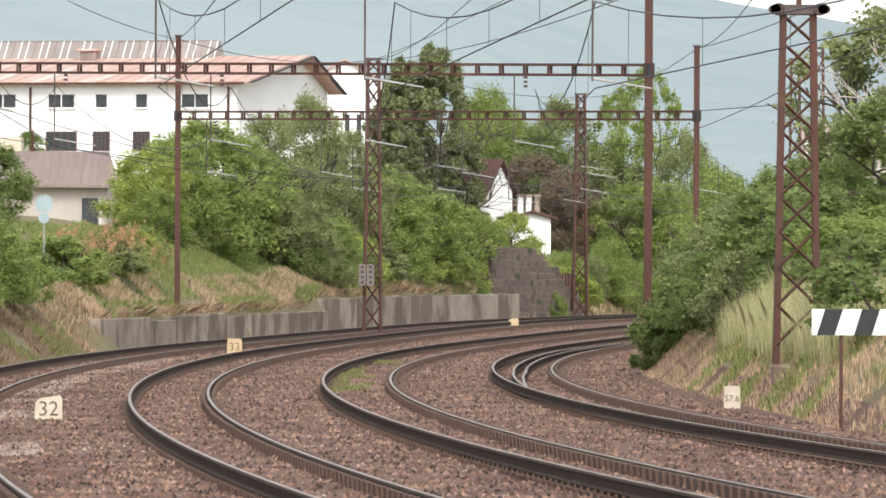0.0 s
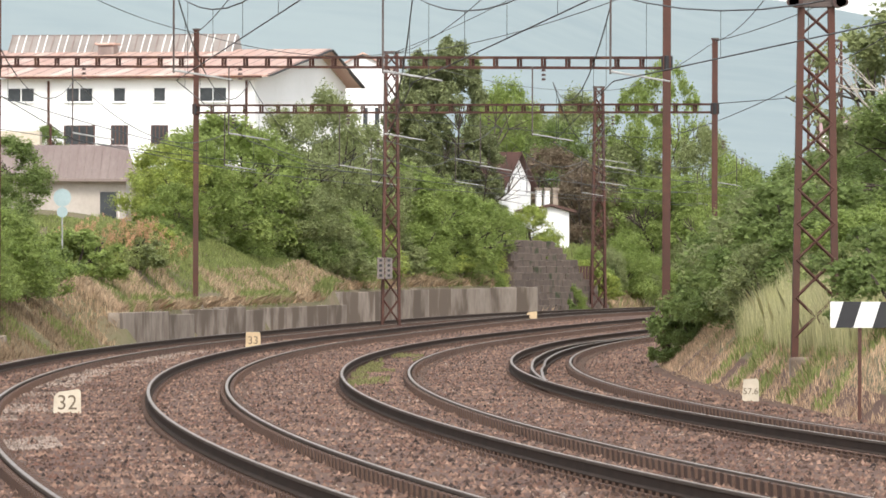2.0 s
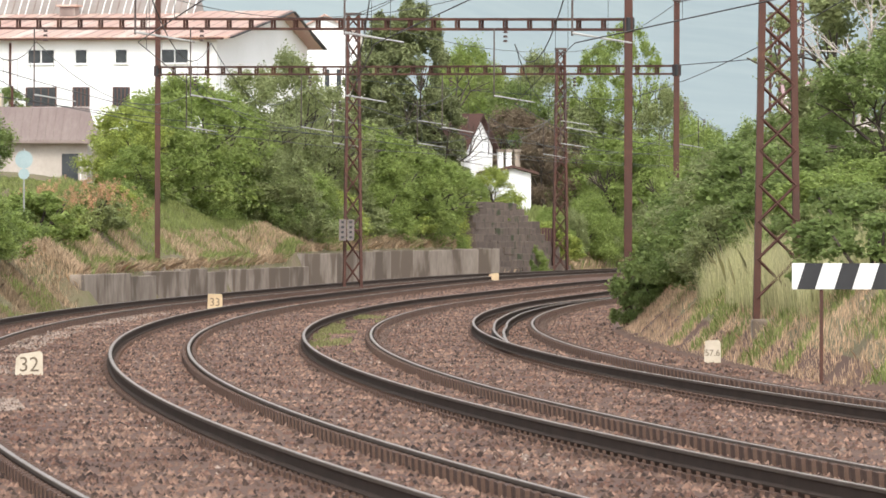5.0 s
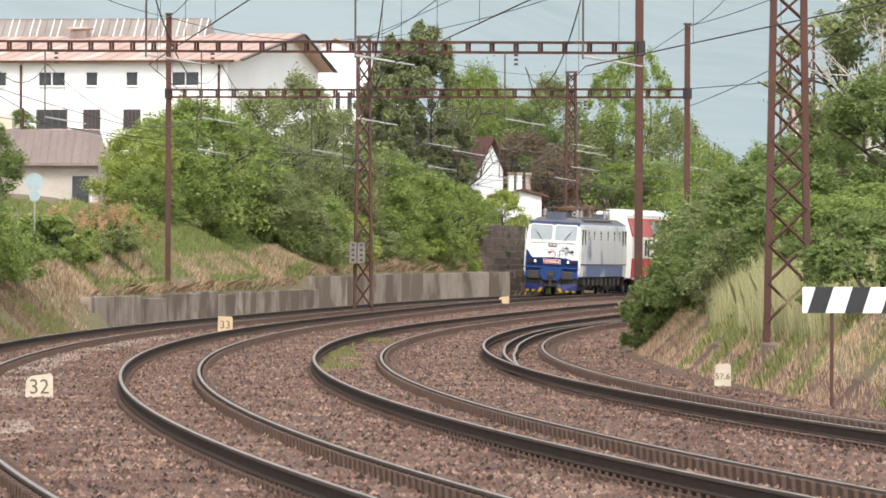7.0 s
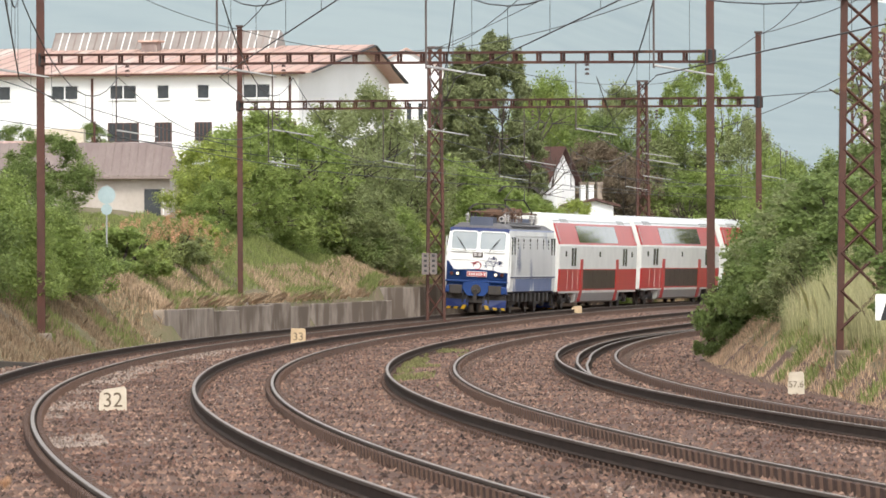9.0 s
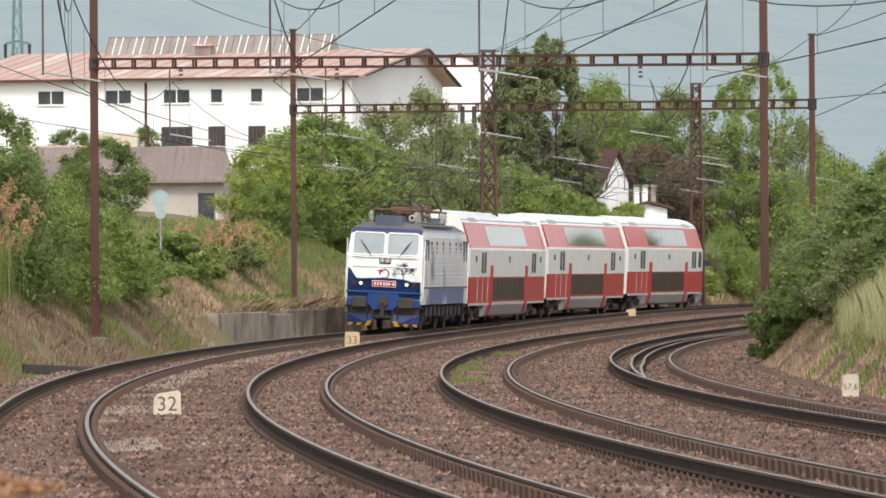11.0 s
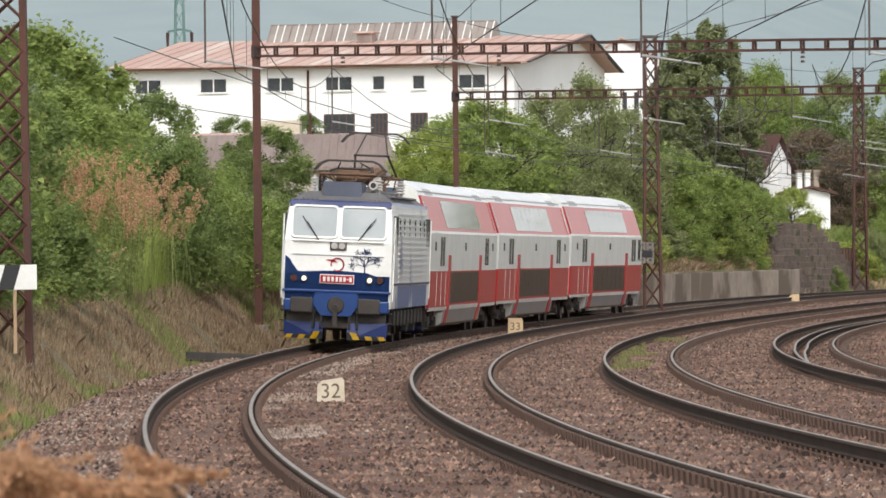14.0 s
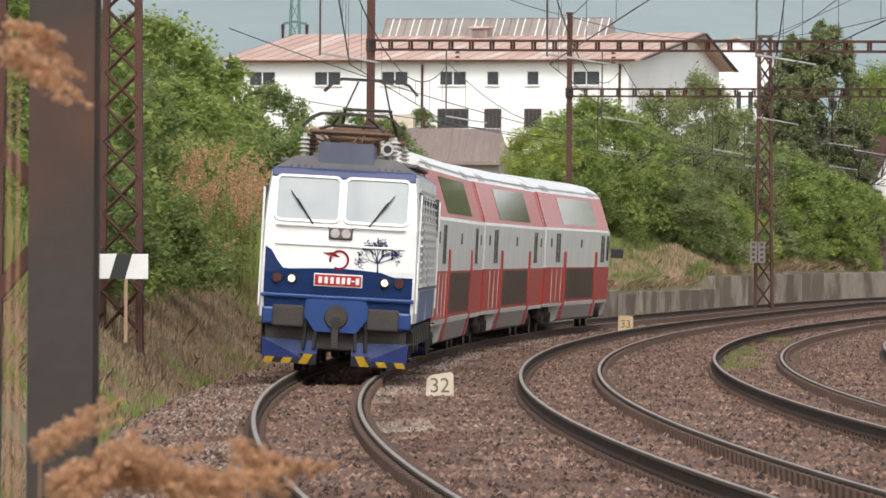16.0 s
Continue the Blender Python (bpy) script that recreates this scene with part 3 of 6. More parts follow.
def build_hut():
    hut = thing("garage_hut", pose(-17.8, 331, 4.7), "low plastered hut with a rusty sheet roof", "hut")
    bm = bmesh.new()
    box(bm, -7.5, 1.4, 0, 5, -0.4, 2.2)
    part("wall", bm, M["hut_wall"], hut)
    bm = bmesh.new()
    lo = [(-8, -0.6, 2.05), (2.0, -0.6, 2.05), (1.3, 3.5, 3.75), (-8, 3.5, 3.75)]
    a = [bm.verts.new(c) for c in lo]
    b = [bm.verts.new((c[0], c[1], c[2] + 0.14)) for c in lo]
    bm.faces.new(a[::-1])
    bm.faces.new(b)
    for i in range(4):
        bm.faces.new((a[i], a[(i + 1) % 4], b[(i + 1) % 4], b[i]))
    bmesh.ops.recalc_face_normals(bm, faces=bm.faces)
    roof = part("roof", bm, M["rooftin2"], hut, "rusty ribbed sheet roof")
    for i in range(24):
        bm = bmesh.new()
        x = -7.9 + i * 0.4
        flat(bm, (x, -0.6, 2.22), (x, 3.45, 3.91), 0.06, 0.05)
        part("rib", bm, M["rooftin2"], roof)
    bm = bmesh.new()
    box(bm, 0.15, 0.95, -0.06, 0.1, -0.3, 1.55)
    part("door", bm, M["glassdark"], hut, "dark doorway")
    bm = bmesh.new()
    box(bm, 1.05, 1.1, -0.06, 0.12, -0.3, 1.6)
    part("door_post", bm, M["white"], hut)


def build_dish_sign():
    x, y = at(-58.9, 236)
    z = ground(x, y)
    ob = thing("round_sign", pose(x, y, z), "two round pale signs seen from behind on a post", "sign")
    bm = bmesh.new()
    bar(bm, (0, 0, -0.2), (0, 0, 5.25 - z), 0.03)
    part("post", bm, M["galv"], ob)
    for zz, r in ((4.87 - z, 0.31), (4.37 - z, 0.19)):
        bm = bmesh.new()
        bar(bm, (0, -0.06, zz), (0, -0.03, zz), r, n=28)
        part("disc", bm, M["disc"], ob)


build_hall()
build_shed()
annex = gabled("annex_building", pose(-7.6, 520, 0, 0, 0, 0), 9.5, 10, 8, 16.6, 19.2, M["plaster"], M["rooftin"], "white gabled building with a red roof behind the hall")
for x in (0.2, 1.1, 2.0, 2.9):
    window(annex, x, 14.3, 0.45, 1.6, panes=1)
build_hut()
build_dish_sign()


def build_chimney_house():
    cx, y = at(8.6, 402)
    ob = gabled("small_white_house", pose(cx - 0.2, y, 0, 0, 0, 60), 3.4, 2.6, 4, 7.6, 9.4, M["plaster"], M["brown"], "small white house with a brown tiled roof and a pointed gable")
    bm = bmesh.new()
    box(bm, -0.5, 0.6, -0.35, 0.1, 4, 8.1, 0.02)
    part("chimney_breast", bm, M["plaster"], ob)
    low = gabled("low_white_house", pose(cx + 1.75, y - 3, 0, 0, 0, 12), 2.3, 4, 3.6, 6.0, 6.3, M["plaster"], M["brown"], "low white house with three chimneys")
    for i in range(3):
        bm = bmesh.new()
        box(bm, -0.75 + i * 0.5, -0.45 + i * 0.5, 0.3, 0.7, 6.2, 7.35, 0.02)
        ch = part("chimney", bm, M["plaster"] if i < 2 else M["concrete"], low)
        bm = bmesh.new()
        box(bm, -0.8 + i * 0.5, -0.4 + i * 0.5, 0.24, 0.76, 7.25, 7.42, 0.01)
        part("chimney_cap", bm, M["concrete"], ch)


build_chimney_house()


# ---- the train ----
def paint(name, a, rough=0.32, dirt=(0.2, 0.17, 0.14), cover=0.66, spec=0.3):
    m = mat(name, a, tuple(x * 0.86 for x in a), rough=rough, scale=0.8, fine=9, bump=0.03, spec=spec, c=tuple(x * 0.55 + d * 0.25 for x, d in zip(a, dirt)), cover=cover)
    m.node_tree.nodes["Principled BSDF"].inputs["Coat Weight"].default_value = 0.0
    m.node_tree.nodes["Principled BSDF"].inputs["Coat Roughness"].default_value = 0.12
    return m


M["loco_white"] = paint("locomotive_white", (0.78, 0.78, 0.75))
M["loco_blue"] = paint("locomotive_blue", (0.02, 0.058, 0.2), cover=0.58)
M["loco_navy"] = paint("locomotive_navy", (0.02, 0.035, 0.13))
M["loco_greyblue"] = mat("locomotive_side_grey_blue", (0.1, 0.14, 0.27), (0.14, 0.18, 0.3), rough=0.5, scale=0.9, fine=9, bump=0.03, spec=0.3, c=(0.55, 0.55, 0.55), cover=0.57)
M["loco_side"] = mat("locomotive_ribbed_side", (0.72, 0.72, 0.7), (0.62, 0.62, 0.6), rough=0.4, scale=0.75, fine=9, bump=0.03, spec=0.3, stretch=(1, 1, 0.8), c=(0.1, 0.13, 0.24), cover=0.56)
M["roof_grey"] = mat("sooty_roof", (0.1, 0.097, 0.1), (0.15, 0.142, 0.138), rough=0.7, scale=1.0, fine=9)
M["cooler"] = mat("grey_blue_cooler", (0.065, 0.075, 0.11), (0.045, 0.055, 0.085), rough=0.5, scale=2)
M["under"] = mat("underframe", (0.035, 0.032, 0.03), (0.06, 0.05, 0.042), rough=0.8, scale=2.0, fine=15)
M["red"] = paint("coach_red", (0.5, 0.028, 0.026), rough=0.35, cover=0.72, spec=0.15)
M["red"].node_tree.nodes["Principled BSDF"].inputs["Coat Weight"].default_value = 0.2
M["pale"] = paint("coach_pale_grey", (0.74, 0.74, 0.69), rough=0.4, cover=0.72, spec=0.15)
M["skirt"] = paint("coach_skirt_grey", (0.3, 0.29, 0.275), rough=0.4)
M["coachroof"] = paint("coach_white_roof", (0.68, 0.68, 0.67), rough=0.3, cover=0.7)
M["tint"] = mat("brown_tinted_glass", (0.045, 0.03, 0.024), (0.06, 0.042, 0.034), rough=0.3, scale=0.5, fine=2, bump=0, spec=0.06)
M["smoke"] = mat("grey_tinted_glass", (0.035, 0.03, 0.028), (0.06, 0.052, 0.048), rough=0.06, scale=0.5, fine=2, bump=0, spec=0.35)
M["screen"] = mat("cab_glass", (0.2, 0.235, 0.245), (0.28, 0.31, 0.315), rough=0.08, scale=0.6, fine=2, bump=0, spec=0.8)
M["plate_red"] = paint("number_plate_red", (0.4, 0.02, 0.03))
M["yellow"] = paint("warning_yellow", (0.65, 0.4, 0.02))
M["copper"] = mat("brown_roof_gear", (0.16, 0.09, 0.055), (0.1, 0.06, 0.04), rough=0.6, metal=0.4, scale=4)
M["porcelain"] = mat("pale_insulator", (0.5, 0.47, 0.44), rough=0.25, bump=0)
M["rubber"] = mat("black_rubber", (0.02, 0.02, 0.02), rough=0.8, bump=0.05)
M["wheel"] = mat("wheel_steel", (0.11, 0.09, 0.08), (0.07, 0.055, 0.05), rough=0.6, metal=0.5, scale=4)
lamp_m = mat("lit_headlamp", (0.9, 0.85, 0.7), rough=0.3, bump=0)
lamp_m.node_tree.nodes["Principled BSDF"].inputs["Emission Color"].default_value = (1, 0.82, 0.55, 1)
lamp_m.node_tree.nodes["Principled BSDF"].inputs["Emission Strength"].default_value = 0.55
M["lamp_on"] = lamp_m
M["lens"] = mat("lamp_lens", (0.42, 0.4, 0.37), rough=0.15, bump=0)
M["lens_red"] = mat("dark_red_lens", (0.1, 0.03, 0.03), rough=0.2, bump=0)


def loft(bm, rings, close=True, slices=False):
    """Joins rings of points into a closed shell."""
    vs = [[bm.verts.new(p) for p in r] for r in rings]
    n = len(vs[0])
    for a, b in zip(vs, vs[1:]):
        for i in range(n):
            bm.faces.new((a[i], a[(i + 1) % n], b[(i + 1) % n], b[i]))
    if slices:  # flat level strips across both ends, for rings that mirror about their middle point
        for r in (vs[0], vs[-1]):
            for i in range(n // 2):
                a, b = r[i], r[i + 1]
                c, d = r[n - 2 - i], r[n - 1 - i]
                bm.faces.new([a, b] + [q for q in (c, d) if q not in (a, b)])
    elif close:
        bm.faces.new(vs[0][::-1])
        bm.faces.new(vs[-1])
    bmesh.ops.recalc_face_normals(bm, faces=bm.faces)
    return bm


def wheelset(parent, x):
    bm = bmesh.new()
    bar(bm, (x, -0.72, 0.46), (x, 0.72, 0.46), 0.08)
    ws = part("axle", bm, M["wheel"], parent)
    for s in (-1, 1):
        bm = bmesh.new()
        bar(bm, (x, s * 0.685, 0.46), (x, s * 0.82, 0.46), 0.46, n=28)
        bar(bm, (x, s * 0.665, 0.46), (x, s * 0.69, 0.46), 0.49, n=28)
        part("wheel", bm, M["wheel"], ws)


def bogie(parent, x, base, blue=False):
    bm = bmesh.new()
    for s in (-1, 1):
        prism(bm, [(x - base / 2 - 0.5, 0.45), (x - base / 2 - 0.5, 0.68), (x - 0.6, 0.72), (x - 0.4, 0.55), (x + 0.4, 0.55), (x + 0.6, 0.72), (x + base / 2 + 0.5, 0.68), (x + base / 2 + 0.5, 0.45), (x, 0.36)], s * 1.0 - 0.07, s * 1.0 + 0.07)
    box(bm, x - 0.3, x + 0.3, -1.0, 1.0, 0.4, 0.7, 0.02)
    bo = part("bogie", bm, M["under"], parent)
    for k in (-1, 1):
        for s in (-1, 1):
            bm = bmesh.new()
            box(bm, x + k * base / 2 - 0.17, x + k * base / 2 + 0.17, s * 1.1 - 0.11, s * 1.1 + 0.11, 0.3, 0.62, 0.04)
            part("axle_box", bm, M["under"], bo)
            bm = bmesh.new()
            bar(bm, (x + k * base / 2 + 0.3, s * 1.08, 0.5), (x + k * base / 2 + 0.3, s * 1.08, 0.9), 0.1, n=12)
            part("spring", bm, M["steel_grey"], bo)
        wheelset(bo, x + k * base / 2)
    return bo


def rounded(hw, hh, r, n=5):
    """The outline of a rectangle with rounded corners."""
    out = []
    for cx, cz, a0 in ((hw - r, hh - r, 0), (r - hw, hh - r, 90), (r - hw, r - hh, 180), (hw - r, r - hh, 270)):
        for k in range(n + 1):
            a = radians(a0 + 90 * k / n)
            out.append((cx + r * math.cos(a), cz + r * math.sin(a)))
    return out


def build_loco():
    ob = thing("electric_locomotive", None, "white and blue electric locomotive with a red number plate, weathered", "locomotive")
    L = 8.0
    # outline of half a cross-section: (half width, height)
    sec = [(1.2, 0.95), (1.45, 1.02), (1.46, 1.6), (1.46, 1.95), (1.45, 2.3), (1.445, 2.75), (1.42, 3.2), (1.36, 3.72), (1.3, 3.8), (0.95, 4.02), (0.0, 4.06)]

    def front(z):
        return lerp(z, [(0.9, 7.85), (1.1, 7.95), (1.95, 8.0), (2.75, 7.93), (3.75, 7.62), (4.1, 6.95)])

    def ring(x, sgn=0, shrink=1.0):
        pts = [(w * shrink, z) for w, z in sec]
        full = pts + [(-w, z) for w, z in pts[-2::-1]]
        return [((sgn * front(z) if sgn else x), w, z) for w, z in full]

    bm = bmesh.new()
    loft(bm, [ring(0, -1, 0.97), [(a + 0.25, b / 0.97, c) for a, b, c in ring(0, -1, 0.97)], ring(-6.6), ring(6.6), [(a - 0.25, b / 0.97, c) for a, b, c in ring(0, 1, 0.97)], ring(0, 1, 0.97)], slices=True)
    body = part("body", bm, [M["loco_white"], M["loco_side"], M["loco_blue"], M["roof_grey"], M["loco_greyblue"], M["loco_navy"]], ob)
    for f in body.data.polygons:
        c, n = f.center, f.normal
        ends = abs(c.x) > 6.7
        if c.z > 3.78 and not (abs(n.x) > 0.8):
            f.material_index = 3
        elif c.z > 3.7:
            f.material_index = 5
        elif abs(n.x) > 0.5 or ends:
            f.material_index = 0
        else:
            f.material_index = 1 if c.z > 1.7 else 4
    # front: everything is laid on the raked face, both ends alike
    for e in (1, -1):
        turn = Matrix() if e == 1 else Matrix.Rotation(math.pi, 4, "Z")

        def face(z, y=0.0, lift=0.0, dz=0.3):
            """A frame on the face: local x across, y inwards, z up."""
            a, b = front(z - dz), front(z + dz)
            up = Vector((b - a, 0, 2 * dz)).normalized()
            across = Vector((0, 1, 0))
            inn = up.cross(across)
            if inn.x > 0:
                inn = -inn
            m = Matrix((across, inn, up)).transposed().to_4x4()
            return turn @ Matrix.Translation(Vector((front(z) + lift, y, z))) @ m

        cab = part("cab_front", box(bmesh.new(), -0.02, 0.02, -0.6, 0.6, 3.74, 3.78, 0.005, turn @ Matrix.Translation((7.63, 0, 0))), M["loco_navy"], ob)
        # blue lower front in one curved panel
        bm = bmesh.new()
        cols = []
        for k in range(25):
            y = -1.395 + 2.79 * k / 24
            edge = 1.93 + 0.03 * math.cos(y * 2.2) + 0.42 * smooth01((-y - 1.0) / 0.38) - 0.12 * smooth01((y - 0.75) / 0.5)
            col = []
            for z in (1.0, 1.25, 1.5, 1.7, 1.85, edge):
                col.append(bm.verts.new(turn @ Vector((front(z) + 0.012, y * (0.985 if z > 1.4 else 0.97), z))))
            cols.append(col)
        for a, b in zip(cols, cols[1:]):
            for i in range(5):
                bm.faces.new((a[i], b[i], b[i + 1], a[i + 1]))
        bmesh.ops.solidify(bm, geom=bm.faces[:], thickness=0.008)
        part("blue_front_panel", bm, M["loco_blue"], cab, "blue lower cab front")
        bm = bmesh.new()
        box(bm, -1.42, 1.42, -0.06, 0.02, -0.035, 0.035, 0.02, face(1.42, 0, 0.02))
        part("front_ledge", bm, M["loco_blue"], cab)
        bm = bmesh.new()
        box(bm, -1.2, 1.2, -0.03, 0.02, -0.02, 0.02, 0.008, face(2.38, 0, 0.01))
        part("trim_strip", bm, M["loco_white"], cab)
        bm = bmesh.new()
        box(bm, -1.33, 1.33, -0.03, 0.03, -0.09, 0.09, 0.02, face(3.7, 0, 0.0, 0.05))
        part("brow", bm, M["loco_navy"], cab)
        for s in (-1, 1):
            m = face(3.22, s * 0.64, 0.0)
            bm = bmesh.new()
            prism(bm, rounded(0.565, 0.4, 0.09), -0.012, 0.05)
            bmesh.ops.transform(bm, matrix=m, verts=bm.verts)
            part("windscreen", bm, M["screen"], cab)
            bm = bmesh.new()
            seal = [[bm.verts.new(m @ Vector((x, y, z))) for x, z in rounded(w, h, c)] for w, h, c, y in ((0.57, 0.405, 0.09, 0.02), (0.57, 0.405, 0.09, -0.045), (0.62, 0.455, 0.13, -0.045), (0.63, 0.465, 0.135, 0.02))]
            for u, v in zip(seal, seal[1:]):
                for i in range(len(u)):
                    j = (i + 1) % len(u)
                    bm.faces.new((u[i], u[j], v[j], v[i]))
            bmesh.ops.recalc_face_normals(bm, faces=bm.faces)
            part("windscreen_frame", bm, M["loco_white"], cab)
            bm = bmesh.new()
            flat(bm, m @ Vector((-0.12 * s, -0.06, -0.5)), m @ Vector((0.2 * s, -0.07, -0.02)), 0.03, 0.02)
            flat(bm, m @ Vector((0.1 * s, -0.08, -0.2)), m @ Vector((0.32 * s, -0.08, 0.12)), 0.02, 0.015)
            part("wiper", bm, M["rubber"], cab)
            bm = bmesh.new()
            box(bm, -0.5, 0.5, -0.05, 0.0, -0.012, 0.012, 0.004, face(2.72, s * 0.7, 0.02))
            part("handrail", bm, M["loco_white"], cab)
            # headlamps, inner lit and outer dark
            for y, r, k in ((0.86, 0.07, 0), (1.13, 0.07, 1)):
                mm = face(1.74, s * y, 0.02)
                bm = bmesh.new()
                bar(bm, mm @ Vector((0, 0.02, 0)), mm @ Vector((0, -0.05, 0)), r + 0.035, r + 0.02, 20)
                lm = part("headlamp", bm, M["black"], cab)
                bm = bmesh.new()
                bar(bm, mm @ Vector((0, -0.03, 0)), mm @ Vector((0, -0.06, 0)), r, r * 0.9, 20)
                part("lens", bm, M["lamp_on"] if k == 0 and e == 1 else M["lens_red"], lm)
            # buffers
            bm = bmesh.new()
            bar(bm, turn @ Vector((7.85, s * 0.88, 1.05)), turn @ Vector((8.3, s * 0.88, 1.05)), 0.13, 0.11, 16)
            bf = part("buffer", bm, M["under"], ob)
            bm = bmesh.new()
            box(bm, 8.3, 8.38, s * 0.88 - 0.29, s * 0.88 + 0.29, 0.85, 1.25, 0.035, turn)
            part("buffer_plate", bm, M["under"], bf)
            # plough halves with warning stripes
            bm = bmesh.new()
            v = [turn @ Vector(c) for c in ((8.15, s * 0.32, 0.16), (7.9, s * 1.33, 0.2), (7.9, s * 1.36, 0.62), (8.05, s * 0.32, 0.6))]
            w = [q - (turn.to_3x3() @ Vector((0.06, 0, 0))) for q in v]
            a = [bm.verts.new(q) for q in v]
            b = [bm.verts.new(q) for q in w]
            bm.faces.new(a)
            bm.faces.new(b[::-1])
            for i in range(4):
                bm.faces.new((a[i], b[i], b[(i + 1) % 4], a[(i + 1) % 4]))
            bmesh.ops.recalc_face_normals(bm, faces=bm.faces)
            pl = part("snow_plough", bm, M["loco_navy"], ob, "blue plough with yellow and black stripes")
            for k in range(6):
                bm = bmesh.new()
                q = []
                for f, z in ((k / 6, 0.17), ((k + 1) / 6, 0.175), ((k + 1) / 6, 0.36), (k / 6, 0.36)):
                    sh = 0.1 if z > 0.3 else 0.0
                    ff = min(1.0, max(0.0, f - sh))
                    x = 8.15 - 0.25 * ff - (z - 0.17) * 0.1 + 0.012
                    q.append(turn @ Vector((x, s * (0.32 + 1.01 * ff), z)))
                bm.faces.new([bm.verts.new(c) for c in q])
                bmesh.ops.solidify(bm, geom=bm.faces[:], thickness=0.004)
                part("stripe", bm, M["yellow"] if k % 2 else M["black"], pl)
            bm = bmesh.new()
            for dy in (0.35, 0.55):
                flat(bm, turn @ Vector((8.02, s * dy, 1.0)), turn @ Vector((8.12, s * (dy + 0.03), 0.45)), 0.06, 0.06)
            part("brake_hose", bm, M["rubber"], ob)
            bm = bmesh.new()
            for z in (1.25, 2.7):
                box(bm, 7.72, 7.95, s * 1.4 - 0.02, s * 1.4 + 0.02, z - 0.02, z + 0.02, 0, turn)
            bar(bm, turn @ Vector((7.85, s * 1.46, 1.2)), turn @ Vector((7.75, s * 1.46, 3.4)), 0.022, n=6)
            part("cab_handrail", bm, M["loco_white"], ob)
            bm = bmesh.new()
            for z in (0.35, 0.62, 0.88):
                box(bm, 7.35, 7.75, s * 1.32 - 0.16, s * 1.32 + 0.12, z - 0.015, z + 0.015, 0, turn)
            box(bm, 7.33, 7.36, s * 1.32, s * 1.4, 0.3, 1.0, 0, turn)
            part("cab_steps", bm, M["under"], ob)
        # centre lamp, plate, emblem
        m = face(2.6, 0, 0.0)
        bm = bmesh.new()
        box(bm, -0.22, 0.22, -0.06, 0.03, -0.11, 0.11, 0.03, m)
        cl = part("top_headlamp", bm, M["steel_grey"], cab)
        for x in (-0.1, 0.1):
            bm = bmesh.new()
            bar(bm, m @ Vector((x, -0.03, 0)), m @ Vector((x, -0.075, 0)), 0.085, n=18)
            part("lens", bm, M["lens"], cl)
        m = face(1.74, 0, 0.015)
        bm = bmesh.new()
        box(bm, -0.45, 0.45, -0.035, 0.01, -0.12, 0.12, 0.01, m)
        pl = part("number_plate", bm, M["loco_white"], cab, "red number plate with white marks")
        bm = bmesh.new()
        box(bm, -0.43, 0.43, -0.045, 0.0, -0.1, 0.1, 0.005, m)
        part("plate_field", bm, M["plate_red"], pl)
        for k, x in enumerate((-0.33, -0.22, -0.11, 0.0, 0.1, 0.2, 0.28, 0.36)):
            bm = bmesh.new()
            hh = 0.012 if k == 6 else 0.06
            box(bm, x - 0.032, x + 0.032, -0.052, -0.04, -hh, hh, 0, m)
            part("plate_mark", bm, M["loco_white"], pl)
        m = face(2.12, 0.0, 0.012)
        bm = bmesh.new()
        pts = [(math.cos(a), math.sin(a)) for a in np.linspace(radians(-100 - 20), radians(195), 30)]
        for (a, b), (c, d) in zip(pts, pts[1:]):
            q = [bm.verts.new(m @ Vector((u * r, -0.012, w * r))) for u, w, r in ((a, b, 0.185), (c, d, 0.185), (c, d, 0.145), (a, b, 0.145))]
            bm.faces.new(q)
        q = [bm.verts.new(m @ Vector(c)) for c in ((-0.33, -0.012, 0.12), (-0.12, -0.012, 0.14), (0.02, -0.012, 0.05), (-0.14, -0.012, 0.07))]
        bm.faces.new(q)
        bmesh.ops.solidify(bm, geom=bm.faces[:], thickness=0.004)
        part("ring_emblem", bm, M["plate_red"], cab, "plain red ring emblem")
        # painted bare tree
        rg = np.random.RandomState(5)
        bm = bmesh.new()

        def twig(p, ang, ln, w, dep):
            q = (p[0] + math.cos(ang) * ln, p[1] + math.sin(ang) * ln)
            n0 = (-math.sin(ang) * w, math.cos(ang) * w)
            bm.faces.new([bm.verts.new(m2 @ Vector((a, -0.012, b))) for a, b in ((p[0] - n0[0], p[1] - n0[1]), (q[0] - n0[0] * 0.6, q[1] - n0[1] * 0.6), (q[0] + n0[0] * 0.6, q[1] + n0[1] * 0.6), (p[0] + n0[0], p[1] + n0[1]))])
            if dep:
                for k in range(3):
                    twig(q, ang + rg.uniform(-0.9, 0.9), ln * rg.uniform(0.55, 0.85), w * 0.65, dep - 1)
            else:
                for k in range(2):
                    cx, cz = q[0] + rg.normal() * 0.03, q[1] + rg.normal() * 0.03
                    s = rg.uniform(0.006, 0.014)
                    bm.faces.new([bm.verts.new(m2 @ Vector((cx + a * s, -0.012, cz + b * s))) for a, b in ((-1, -0.6), (0.8, -1), (1, 0.7), (-0.7, 1))])

        m2 = face(2.25, 0.62 * e, 0.012)
        twig((0.1, -0.36), 1.6, 0.2, 0.018, 2)
        for ang, ln in ((2.8, 0.16), (2.2, 0.15), (1.6, 0.15), (1.0, 0.15), (0.4, 0.16)):
            twig((0.09, -0.16), ang, ln, 0.009, 3)
        bmesh.ops.solidify(bm, geom=bm.faces[:], thickness=0.003)
        part("painted_tree", bm, M["loco_navy"], cab, "dark blue painted bare tree")["kind"] = "stuff"
        # coupling and beam
        bm = bmesh.new()
